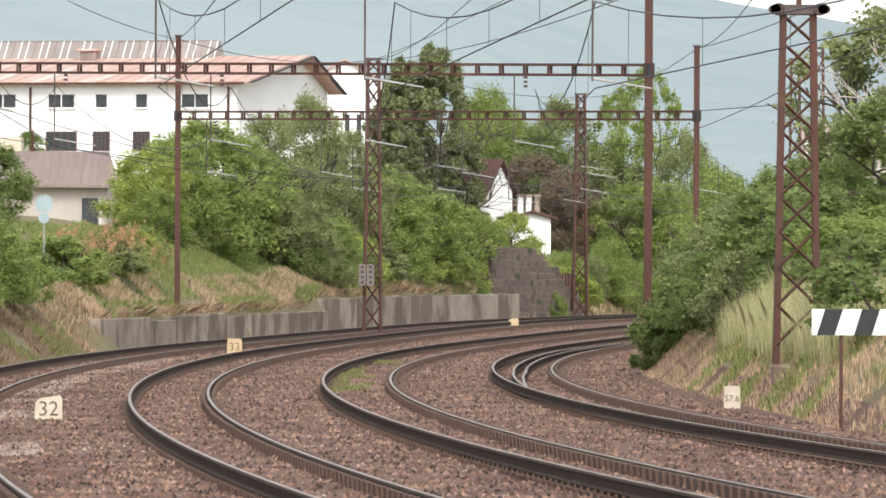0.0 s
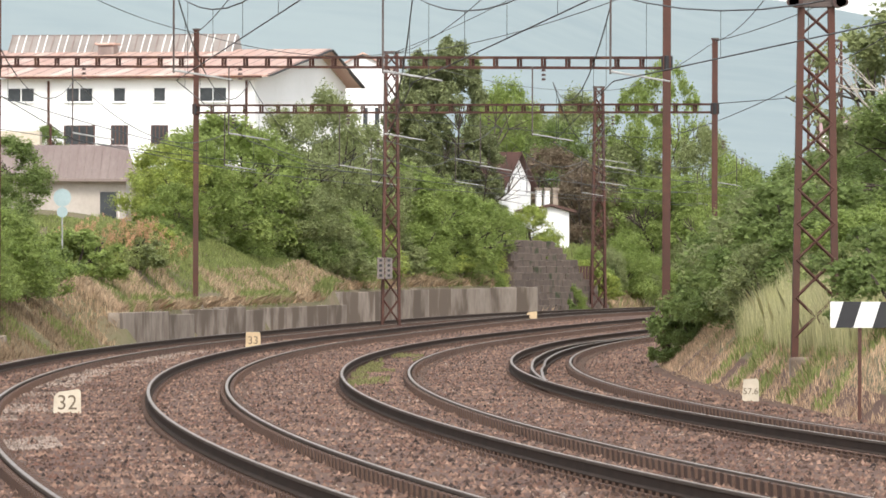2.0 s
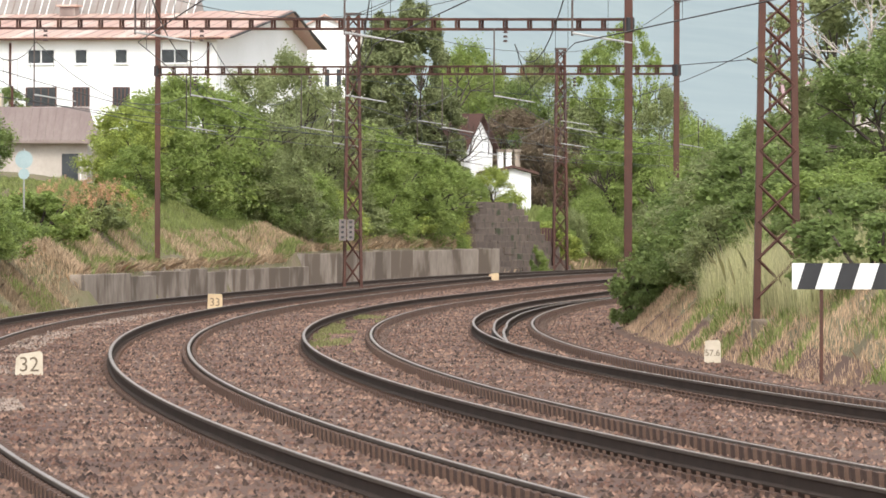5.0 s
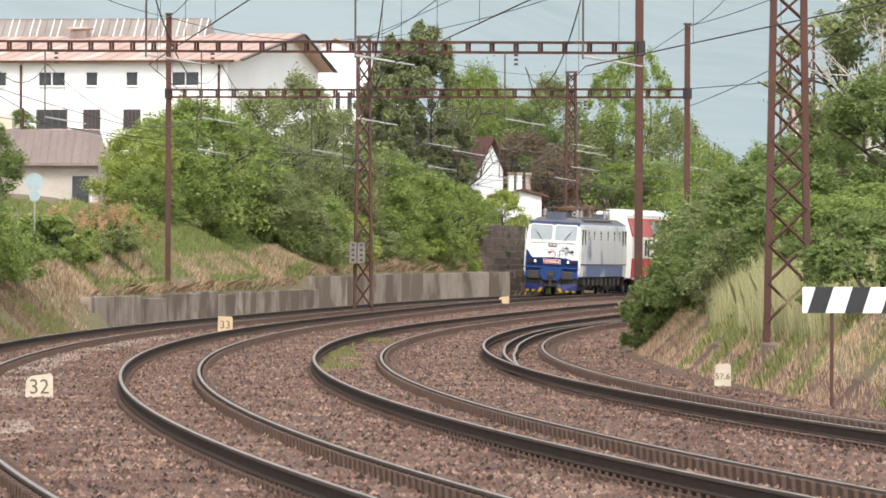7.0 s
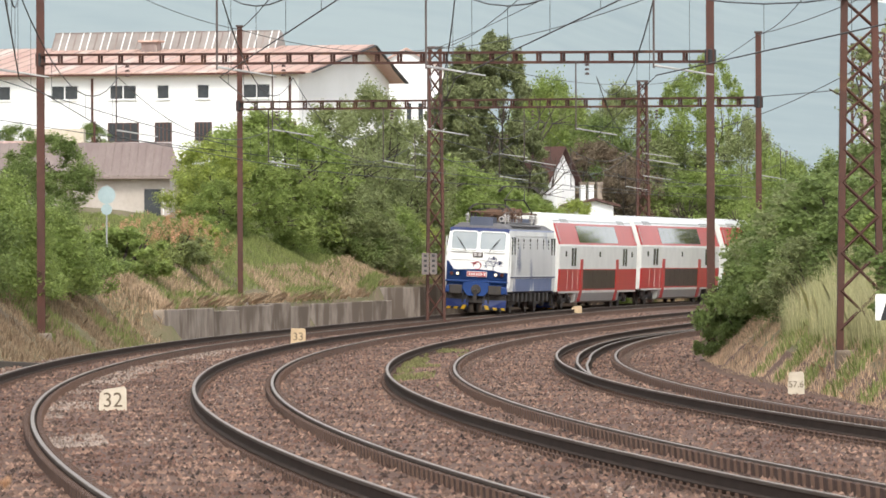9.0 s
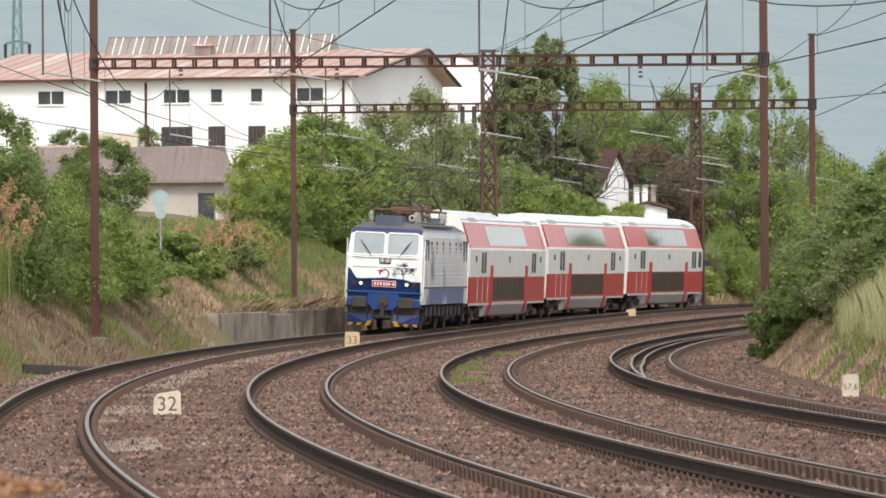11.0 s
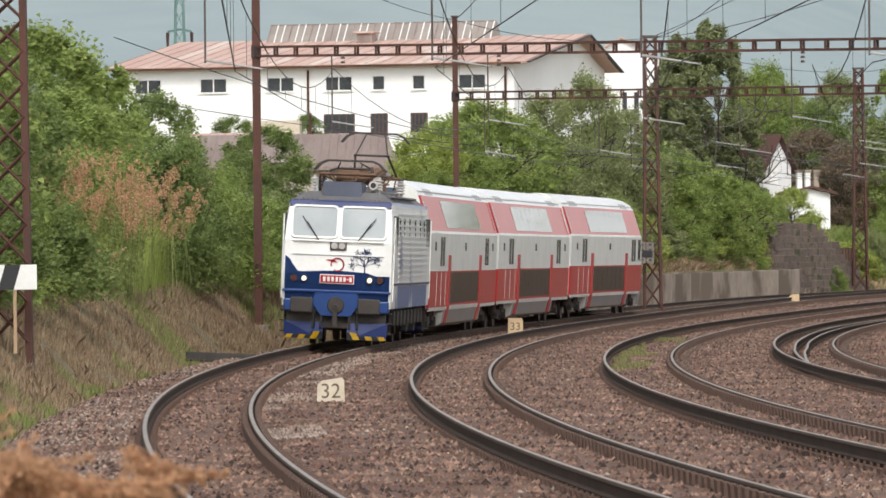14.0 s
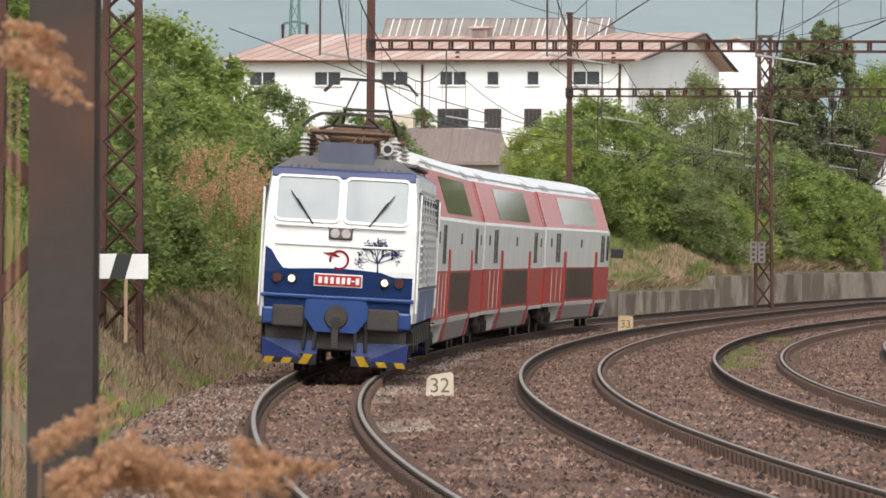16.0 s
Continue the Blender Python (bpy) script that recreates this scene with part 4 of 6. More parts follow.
        box(bm, 7.6, 8.02, -1.38, 1.38, 0.88, 1.2, 0.04, turn)
        part("buffer_beam", bm, M["loco_blue"], ob)
        bm = bmesh.new()
        prism(bm, [(-0.38, 0.78), (0.38, 0.78), (0.62, 1.1), (0.55, 1.38), (-0.55, 1.38), (-0.62, 1.1)], -0.04, 0.04)
        bmesh.ops.transform(bm, matrix=turn @ Matrix.Translation((8.06, 0, 0)) @ Matrix.Rotation(math.pi / 2, 4, "Z"), verts=bm.verts)
        part("coupler_panel", bm, M["loco_blue"], ob)
        bm = bmesh.new()
        bar(bm, turn @ Vector((8.06, 0, 1.06)), turn @ Vector((8.16, 0, 1.06)), 0.24, 0.2, 20)
        bar(bm, turn @ Vector((8.1, 0, 1.04)), turn @ Vector((8.35, 0, 0.98)), 0.07, 0.09, 10)
        flat(bm, turn @ Vector((8.3, 0, 0.98)), turn @ Vector((8.25, 0, 0.5)), 0.12, 0.05)
        part("coupling_hook", bm, M["under"], ob)
        bm = bmesh.new()
        box(bm, 7.55, 7.9, -1.3, 1.3, 0.45, 0.9, 0.03, turn)
        part("apron", bm, M["under"], ob)
        # roof fairing with cooler box
        bm = bmesh.new()
        prism(bm, [(7.32, 3.86), (7.25, 4.3), (6.1, 4.3), (5.9, 4.0)], -0.52, 0.52)
        bmesh.ops.transform(bm, matrix=turn, verts=bm.verts)
        bmesh.ops.bevel(bm, geom=bm.edges[:], offset=0.03, segments=2, affect="EDGES")
        part("cooler_box", bm, M["cooler"], ob, "blue-grey cooler box")
        for y in np.linspace(-1.0, 1.0, 17):  # ribs of the sloping roof front
            if abs(y) < 0.56:
                continue
            bm = bmesh.new()
            flat(bm, turn @ Vector((7.5, y, 3.83)), turn @ Vector((7.02, y * 0.97, 4.045 - 0.06 * abs(y))), 0.03, 0.03)
            part("roof_rib", bm, M["roof_grey"], ob)
    # ribbed sides, windows, grilles
    for s in (-1, 1):
        for k in range(13):
            z = 1.72 + 0.15 * k
            w = lerp(z, [(1.6, 1.46), (2.5, 1.45), (3.2, 1.42), (3.72, 1.36)])
            bm = bmesh.new()
            prism(bm, [(-5.9, z - 0.035), (5.9, z - 0.035), (5.9, z + 0.015), (-5.9, z + 0.015)], s * (w - 0.01), s * (w + 0.028))
            part("side_rib", bm, M["loco_side"], ob)
        for x in (-5.2, -3.4, -1.2, 1.2, 3.4, 5.2):
            bm = bmesh.new()
            box(bm, x - 0.13, x + 0.13, s * 1.43 - 0.03, s * 1.43 + 0.006, 2.75, 3.4, 0.002)
            part("side_window", bm, M["glassdark"], ob)
        for x in (7.25, 6.35, -6.35, -7.25):
            bm = bmesh.new()
            box(bm, x - 0.2, x + 0.2, s * 1.425 - 0.03, s * 1.425 + 0.025, 2.65, 3.45, 0.02)
            part("cab_window" if abs(x) > 7 else "cab_door_window", bm, M["glassdark"], ob)
        bm = bmesh.new()
        box(bm, -7.6, 7.6, s * 1.47 - 0.03, s * 1.47 + 0.012, 1.62, 1.68, 0.005)
        part("waist_strip", bm, M["loco_navy"], ob)
        for x in np.linspace(-5.8, 5.8, 9):
            bm = bmesh.new()
            box(bm, x - 0.28, x + 0.28, s * 1.3 - 0.08, s * 1.3 + 0.1, 0.55, 0.95, 0.03)
            part("underfloor_box", bm, M["under"], ob)
        bm = bmesh.new()
        for k in range(18):
            x = -3.0 + k * 0.5
            box(bm, x - 0.17, x + 0.17, s * 1.17 - 0.12, s * 1.17 + 0.12, 3.92, 3.99, 0.02)
        part("roof_louvre", bm, M["roof_grey"], ob)
    for x in (-4.15, 4.15):
        bogie(ob, x, 3.2)
    # roof gear
    bm = bmesh.new()
    box(bm, -5.5, 5.5, -0.7, 0.7, 4.02, 4.12, 0.03)
    part("roof_walkway", bm, M["roof_grey"], ob)
    for x, y in ((5.75, -0.85), (5.75, 0.85), (5.2, -0.75), (5.2, 0.75), (4.0, -0.75), (4.0, 0.75), (-5.2, -0.75), (-5.2, 0.75), (-4.0, 0.75), (-4.0, -0.75), (2.3, 0.5), (1.0, -0.5), (-1.0, 0.4), (-2.4, -0.5)):
        bm = bmesh.new()
        ribs = [(0.04, 4.0)] + [q for k in range(4) for q in ((0.04, 4.115 + k * 0.08), (0.11, 4.125 + k * 0.08), (0.07, 4.16 + k * 0.08), (0.04, 4.165 + k * 0.08))] + [(0.04, 4.47)]
        loft(bm, [[(x + r * math.cos(a * math.pi / 5), y + r * math.sin(a * math.pi / 5), z) for a in range(10)] for r, z in ribs])
        part("insulator", bm, M["porcelain"] if y > 0 or x > 5.5 else M["insulator"], ob)
    rg = np.random.RandomState(3)
    for k in range(30):  # braided leads between the roof gear
        a = Vector((rg.uniform(-5, 5.2), rg.uniform(-0.8, 0.8), rg.uniform(4.25, 4.62)))
        b = a + Vector((rg.uniform(-0.9, 0.9), rg.uniform(-0.7, 0.7), rg.uniform(-0.3, 0.3)))
        bm = bmesh.new()
        c = (a + b) / 2 + Vector((0, 0, -0.12))
        bar(bm, a, c, 0.022, n=5)
        bar(bm, c, b, 0.022, n=5)
        part("roof_lead", bm, M["copper"], ob)
    for k in range(9):
        x = 3.4 - 0.75 * k
        bm = bmesh.new()
        bar(bm, (x, -0.45, 4.45 + 0.12 * (k % 2)), (x, 0.45, 4.42 + 0.12 * (k % 3)), 0.13, n=12)
        for y in (-0.45, 0.45):
            flat(bm, (x, y, 4.1), (x, y, 4.4), 0.06, 0.06)
        part("roof_resistor", bm, M["copper"], ob)
    bm = bmesh.new()
    for y in (-0.55, 0.55):
        bar(bm, (5.2, y, 4.56), (-5.2, y, 4.56), 0.025, n=6)
    for x in (4.6, 1.5, -1.5, -4.6):
        bar(bm, (x, -0.55, 4.56), (x, 0.55, 4.56), 0.02, n=6)
    part("roof_busbar", bm, M["copper"], ob)
    bm = bmesh.new()
    bar(bm, (5.5, 0.72, 4.22), (6.0, 0.72, 4.24), 0.05, 0.12, 18)
    hn = part("horn", bm, M["porcelain"], ob, "pale horn")
    bm = bmesh.new()
    bar(bm, (5.98, 0.72, 4.24), (6.006, 0.72, 4.24), 0.075, n=16)
    part("horn_mouth", bm, M["black"], hn)

    def pantograph(x0, lift, dirn):
        bm = bmesh.new()
        for y in (-0.75, 0.75):
            bar(bm, (x0 - 0.9, y, 4.52), (x0 + 0.9, y, 4.52), 0.04, n=8)
        for x in (x0 - 0.9, x0 + 0.9):
            bar(bm, (x, -0.75, 4.52), (x, 0.75, 4.52), 0.035, n=8)
        pg = part("pantograph", bm, M["copper"], ob)
        kz, kx = 4.6 + lift * 0.5, x0 + dirn * (1.35 if lift > 0.5 else 1.5)
        bm = bmesh.new()
        for y in (-0.6, 0.6):
            bar(bm, (x0 - dirn * 0.5, y, 4.58), (kx, y * 0.75, kz), 0.03, n=8)
        bar(bm, (kx, -0.5, kz), (kx, 0.5, kz), 0.03, n=8)
        part("lower_arm", bm, M["under"], pg)
        hx, hz = x0 - dirn * 0.05, 4.65 + lift
        bm = bmesh.new()
        for y in (-0.45, 0.45):
            bar(bm, (kx, y, kz), (hx, y * 0.6, hz), 0.02, n=8)
        part("upper_arm", bm, M["under"], pg)
        for dx in (-0.22, 0.22):
            bm = bmesh.new()
            pts = [(-0.95, -0.22), (-0.78, -0.03), (-0.6, 0.05), (0.6, 0.05), (0.78, -0.03), (0.95, -0.22)]
            for (a, b), (c, d) in zip(pts, pts[1:]):
                flat(bm, (hx + dx, a, hz + b), (hx + dx, c, hz + d), 0.07, 0.05)
            part("contact_strip", bm, M["under"], pg)

    pantograph(4.6, 0.18, -1)
    pantograph(-4.6, 1.08, 1)
    return ob


SECTION = [(1.12, 0.32), (1.28, 0.4), (1.38, 0.9), (1.39, 1.95), (1.385, 3.05), (1.36, 3.12), (1.02, 4.12), (0.88, 4.3), (0.55, 4.48), (0.0, 4.58)]


def side_at(z):
    return lerp(z, [(b, a) for a, b in SECTION])


def panel(bm, x0, x1, z0, z1, s, out=0.012, thick=0.02):
    """A panel that follows the side of a coach between two heights."""
    zs = [z0] + [b for a, b in SECTION if z0 + 0.02 < b < z1 - 0.02] + [z1]
    o = [bm.verts.new((x0, s * (side_at(z) + out), z)) for z in zs]
    p = [bm.verts.new((x1, s * (side_at(z) + out), z)) for z in zs]
    i = [bm.verts.new((x0, s * (side_at(z) + out - thick), z)) for z in zs]
    j = [bm.verts.new((x1, s * (side_at(z) + out - thick), z)) for z in zs]
    n = len(zs)
    for k in range(n - 1):
        bm.faces.new((o[k], p[k], p[k + 1], o[k + 1]))
        bm.faces.new((i[k + 1], j[k + 1], j[k], i[k]))
        bm.faces.new((o[k], o[k + 1], i[k + 1], i[k]))
        bm.faces.new((p[k + 1], p[k], j[k], j[k + 1]))
    bm.faces.new((o[0], i[0], j[0], p[0]))
    bm.faces.new((o[-1], p[-1], j[-1], i[-1]))
    bmesh.ops.recalc_face_normals(bm, faces=bm.faces)
    return bm


def build_coach(cab=False):
    ob = thing("double_deck_coach", None, "red and grey double-deck coach with a sloping white cab end" if cab else "red and grey double-deck coach with tinted windows", "coach", "coaches")
    hx = 13.15

    def ring(x, f=1.0, cut=0.0, low=0.0):
        pts = [(a * f, max(b, low + 0.001 * k)) for k, (a, b) in enumerate(SECTION)]
        full = pts + [(-a, b) for a, b in pts[-2::-1]]
        return [(x + cut * max(0.0, b - 1.2), a, b) for a, b in full]

    bm = bmesh.new()
    tail = [ring(-hx, 0.86, 0.42), ring(-hx + 0.7, 0.97, 0.25), ring(-hx + 1.8)] if cab else [ring(-hx, 0.96, low=0.86)]
    arch = [ring(-hx + 0.12, low=0.86), ring(-7.35, low=0.86), ring(-7.3), ring(7.3), ring(7.35, low=0.86), ring(hx - 0.12, low=0.86)]
    if cab:
        arch[:1] = [ring(-11.3), ring(-11.25, low=0.86)]
    loft(bm, tail + arch + [ring(hx, 0.96, low=0.86)])
    body = part("body", bm, [M["pale"], M["red"], M["coachroof"], M["skirt"]], ob)
    for f in body.data.polygons:
        z = f.center.z
        if abs(f.normal.x) > 0.6:
            f.material_index = 2 if cab and f.center.x < 0 else 0
        elif z > 4.1:
            f.material_index = 2
        elif z > 3.1:
            f.material_index = 1
        elif z > 1.9:
            f.material_index = 0
        elif z > 0.8:
            f.material_index = 1
        else:
            f.material_index = 3
    x_lo = -hx + (1.9 if cab else 0.15)
    for s in (-1, 1):
        # lower window band and upper window band, pane by pane
        for z0, z1, a, b, n, mt, nm in ((1.0, 1.9, -5.5, 5.5, 7, "tint", "lower_window"), (3.22, 4.02, -6.6, 6.6, 8, "smoke", "upper_window")):
            for k in range(n):
                bm = bmesh.new()
                w = (b - a) / n
                panel(bm, a + w * k + 0.02, a + w * (k + 1) - 0.02, z0, z1, s, 0.012)
                part(nm, bm, M[mt], ob, "brown tinted pane" if mt == "tint" else "grey tinted pane")
        bm = bmesh.new()
        panel(bm, -5.6, 5.6, 0.8, 0.92, s, 0.016)
        part("pale_strip", bm, M["pale"], ob)
        for x0, x1 in ((6.5, hx - 0.1), (x_lo, -6.5)):
            bm = bmesh.new()
            panel(bm, x0, x1, 0.8, 0.9, s, 0.014)
            part("pale_strip", bm, M["pale"], ob)
        for x in (-6.05, 6.05):
            bm = bmesh.new()
            panel(bm, x - 0.42, x + 0.42, 0.36, 2.42, s, 0.02)
            part("door_pillar", bm, M["red"], ob)
        for c in (8.7, -8.7):
            for dx in (-0.42, 0.42):
                bm = bmesh.new()
                panel(bm, c + dx - 0.3, c + dx + 0.3, 2.1, 2.95, s, 0.012)
                part("end_window", bm, M["glassdark"], ob)
        for x in (0.0, 11.2, -11.2):
            bm = bmesh.new()
            panel(bm, x - 0.22, x + 0.22, 2.55, 2.8, s, 0.012)
            part("small_window", bm, M["glassdark"], ob)
        for x in (hx - 0.35, -hx + 0.35):
            if cab and x < 0:
                continue
            bm = bmesh.new()
            panel(bm, x - 0.3, x + 0.3, 3.14, 4.1, s, 0.014)
            part("end_stripe", bm, M["red"], ob)
            for k in range(7):
                bm = bmesh.new()
                panel(bm, x - 0.22, x + 0.22, 3.3 + k * 0.1, 3.35 + k * 0.1, s, 0.022)
                part("vent_slat", bm, M["skirt"], ob)
        for k in (0, 3, 6):
            bm = bmesh.new()
            x = 7.2 + k * 0.55
            panel(bm, x - 0.015, x + 0.015, 0.95, 1.9, s, 0.008)
            part("panel_seam", bm, M["pale"], ob)
        bm = bmesh.new()
        flat(bm, (x_lo, s * 0.93, 4.23), (hx, s * 0.93, 4.23), 0.05, 0.05)
        part("rain_gutter", bm, M["coachroof"], ob)
    for x in (hx - 3.6, -hx + (5.0 if cab else 3.6)):
        for s in (-1, 1):
            bm = bmesh.new()
            panel(bm, x - 1.2, x + 1.2, 4.16, 4.5, s, 0.012)
            part("roof_hatch", bm, M["skirt"], ob)
    for x in (-9.5, 9.5):
        bogie(ob, x, 2.5)
    bm = bmesh.new()
    box(bm, hx - 0.05, hx + 0.22, -0.75, 0.75, 0.7, 3.6, 0.08)
    part("gangway_bellows", bm, M["rubber"], ob)
    for s in (-1, 1):
        bm = bmesh.new()
        bar(bm, (hx - 0.1, s * 0.88, 1.05), (hx + 0.2, s * 0.88, 1.05), 0.16, n=14)
        part("buffer", bm, M["under"], ob)
    if cab:
        for s in (-1, 1):
            bm = bmesh.new()
            box(bm, -12.0, -11.85, s * 1.42, s * 1.42 + s * 0.4, 2.25, 2.55, 0.03)
            part("mirror", bm, M["black"], ob, "black side mirror")
            bm = bmesh.new()
            panel(bm, -11.2, -10.3, 2.15, 2.95, s, 0.014)
            part("cab_side_window", bm, M["glassdark"], ob)
        bm = bmesh.new()
        box(bm, -12.6, -12.5, -1.0, 1.0, 2.2, 3.2, 0.05, Matrix.Rotation(radians(0), 4, "Y"))
        part("rear_windscreen", bm, M["glassdark"], ob)
    return ob


def along(t):
    """Metres of curve from its foot point to the front of the train."""
    k = 16.0 - t
    return -42.87 + 26.263 * k - 0.1524 * k * k - 0.0011 * k ** 3


def vehicle_pose(t, back, half):
    """The pose of a vehicle whose middle is so far behind the front, on bogies half a wheelbase apart."""
    s = along(t) + back
    a, b = (on_track((s + q) / 520.0) for q in (-half, half))
    d = a - b
    c = (a + b) / 2
    return pose(c.x, c.y, c.z, math.degrees(-math.atan(TRACKS[0][4] / 1.5)), 0, math.degrees(math.atan2(d.y, d.x)))


loco = build_loco()
coach = build_coach()
TRAIN = [(loco, 8.1, 4.15), (coach, 30.4, 9.5), (copy_thing(coach, Matrix()), 57.2, 9.5), (build_coach(True), 84.0, 9.5)]


# ---- vegetation ----
def leaves(rg, lobes, count, size, up=0.35, aspect=0.6, shell=(0.55, 1.22)):
    """Small pointed leaves over the surface of lobes (centre, radius, flatness)."""
    area = np.array([r * r for _, r, _ in lobes])
    pick = rg.choice(len(lobes), count, p=area / area.sum())
    c = np.array([l[0] for l in lobes])[pick]
    r = np.array([l[1] for l in lobes])[pick]
    fl = np.array([l[2] for l in lobes])[pick]
    d = rg.normal(size=(count, 3))
    d[:, 2] = np.where((d[:, 2] < 0) & (rg.uniform(size=count) < 0.3), -d[:, 2], d[:, 2])
    d /= np.linalg.norm(d, axis=1)[:, None]
    rad = r * rg.uniform(*shell, count) * (1 + 0.14 * np.sin(d[:, 0] * 9 + c[:, 1] * 5) * np.cos(d[:, 2] * 8 + c[:, 0] * 3))
    p = c + d * rad[:, None] * np.stack([np.ones(count), np.ones(count), fl], 1)
    n = d * 0.7 + rg.normal(size=(count, 3)) * 0.8 + np.array([0, 0, up])
    n /= np.linalg.norm(n, axis=1)[:, None]
    a = rg.normal(size=(count, 3)) + np.array([0, 0, -0.5])
    a -= n * (a * n).sum(1)[:, None]
    a /= np.linalg.norm(a, axis=1)[:, None] + 1e-6
    b = np.cross(n, a)
    s = (size * rg.uniform(0.55, 1.5, count))[:, None]
    q = np.stack([p - a * s * 0.55, p + a * s * 0.35 + b * s * aspect * 0.6, p + a * s * 0.35 - b * s * aspect * 0.6], 1)
    return q[p[:, 2] > -0.2].reshape(-1, 3)


def leaf_object(name, corners, material, parent):
    k = len(corners) // 3
    me = bpy.data.meshes.new(name)
    me.vertices.add(len(corners))
    me.vertices.foreach_set("co", corners.astype(np.float32).ravel())
    me.loops.add(3 * k)
    me.loops.foreach_set("vertex_index", np.arange(3 * k, dtype=np.int32))
    me.polygons.add(k)
    me.polygons.foreach_set("loop_start", np.arange(0, 3 * k, 3, dtype=np.int32))
    me.update(calc_edges=True)
    me.materials.append(material)
    ob = new(name, me)
    ob.parent = parent
    return ob


def limb(bm, rg, p, d, ln, r, depth, tips):
    q = p + d * ln
    bar(bm, p, q, r, r * 0.7, 6 if r > 0.05 else 4)
    tips.append(q)
    if depth:
        for k in range(3):
            e = (d + Vector(rg.normal(size=3)) * 0.55 + Vector((0, 0, 0.1))).normalized()
            limb(bm, rg, q, e, ln * rg.uniform(0.6, 0.85), r * 0.62, depth - 1, tips)


def make_plant(name, h, w, seed, size, count, shape):
    rg = np.random.RandomState(seed)
    ob = thing(name)
    lobes = []
    if shape == "shrub":
        n = int(30 + w * 13)
        for i in range(n):
            a, f = rg.uniform(0, 6.28), rg.uniform(0.08, 0.95)
            r = rg.uniform(0.06, 0.14) * min(h, w)
            q = (w / 2 - r * 0.6) * math.sqrt(max(0.05, 1 - f ** 2.2)) * math.sqrt(rg.uniform(0.2, 1))
            lobes.append(((q * math.cos(a), q * math.sin(a), max(r * 0.5, f * h - r * 0.8)), r, rg.uniform(0.9, 1.6)))
        bm = bmesh.new()
        for k in range(5):
            a = rg.uniform(0, 6.28)
            bar(bm, (0, 0, -0.3), (w * 0.25 * math.cos(a), w * 0.25 * math.sin(a), h * rg.uniform(0.5, 0.8)), 0.04, 0.015, 5)
        part("stem", bm, M["bark"], ob)
    else:
        bare = {"tree": 0.1, "airy": 0.3, "column": 0.03}[shape]
        bm, tips = bmesh.new(), []
        limb(bm, rg, Vector((0, 0, -0.3)), Vector((rg.normal() * 0.06, rg.normal() * 0.06, 1)).normalized(), h * 0.3, 0.035 * math.sqrt(h) + 0.02, 3, tips)
        part("trunk", bm, M["bark"], ob)
        n = int(40 + h * w * (2.8 if shape != "airy" else 1.2))
        for i in range(n):
            a, g = rg.uniform(0, 6.28), rg.uniform(0, 1)
            f = bare + (1 - bare) * g
            if shape == "column":
                prof = min(1, 3.5 * (1.02 - g)) ** 0.6 * (0.75 + 0.25 * math.sin(g * 3.0))
            else:
                prof = math.sqrt(max(0.06, 1 - (1.75 * g - 0.75) ** 2))
            r = rg.uniform(0.045, 0.1) * w * (0.7 if shape == "airy" else 1.0) * rg.uniform(0.8, 1.1)
            q = max(0, w / 2 * prof - r * 0.5) * math.sqrt(rg.uniform(0.25, 1)) * rg.uniform(0.85, 1.12)
            lobes.append(((q * math.cos(a), q * math.sin(a), f * h - r * 0.7), r, rg.uniform(1.0, 1.9)))
    q = leaves(rg, lobes, int(count * 1.3), size * 0.78)
    q2 = leaves(rg, lobes, count // 6, size * 1.75, shell=(0.1, 0.5))
    q3 = leaves(rg, [((x, y, z), r * 1.45, f) for (x, y, z), r, f in lobes], count // 9, size * 0.9, shell=(0.7, 1.0))
    leaf_object("crown" if shape != "shrub" else "foliage", np.vstack([q, q2, q3]), M["leaf_a"], ob)
    for o in ob.children:
        if o.name.startswith(("crown", "foliage")):
            o.material_slots[0].link = "OBJECT"
    return ob


SIZES = {"shrub": [(1.2, 2.0, 0.085, 4200), (2.2, 3.0, 0.095, 7500), (3.4, 3.8, 0.11, 9500), (4.8, 4.6, 0.12, 12500)],
         "tree": [(5.5, 4.4, 0.14, 9500), (8.0, 5.8, 0.15, 13500), (11.0, 7.0, 0.17, 15000)],
         "airy": [(8.5, 5.5, 0.15, 6000)],
         "column": [(11.0, 4.2, 0.19, 24000)]}
MODEL = {}
NAMES = {"shrub": "shrub", "tree": "broadleaf_tree", "airy": "broadleaf_tree", "column": "cypress_tree"}
for shape, rows in SIZES.items():
    for k, (h, w, size, count) in enumerate(rows):
        for v in range(2 if shape in ("shrub", "tree") else 1):
            MODEL[shape, k, v] = [make_plant(NAMES[shape], h, w, 100 + 17 * k + 211 * v + len(shape), size, count, shape), False]
LOOK = {"a": ("leaf_a", "fresh green"), "b": ("leaf_b", "dark green"), "c": ("leaf_c", "olive green"), "d": ("leaf_d", "yellow-green"), "e": ("leaf_e", "blackish green"), "r": ("leaf_red", "brownish copper")}
WORDS = {"shrub": "leafy shrub on the railway bank", "tree": "broadleaf tree above the railway cutting", "airy": "tree with a thin open crown", "column": "tall evergreen with a dense upright crown"}
count_plants = 0


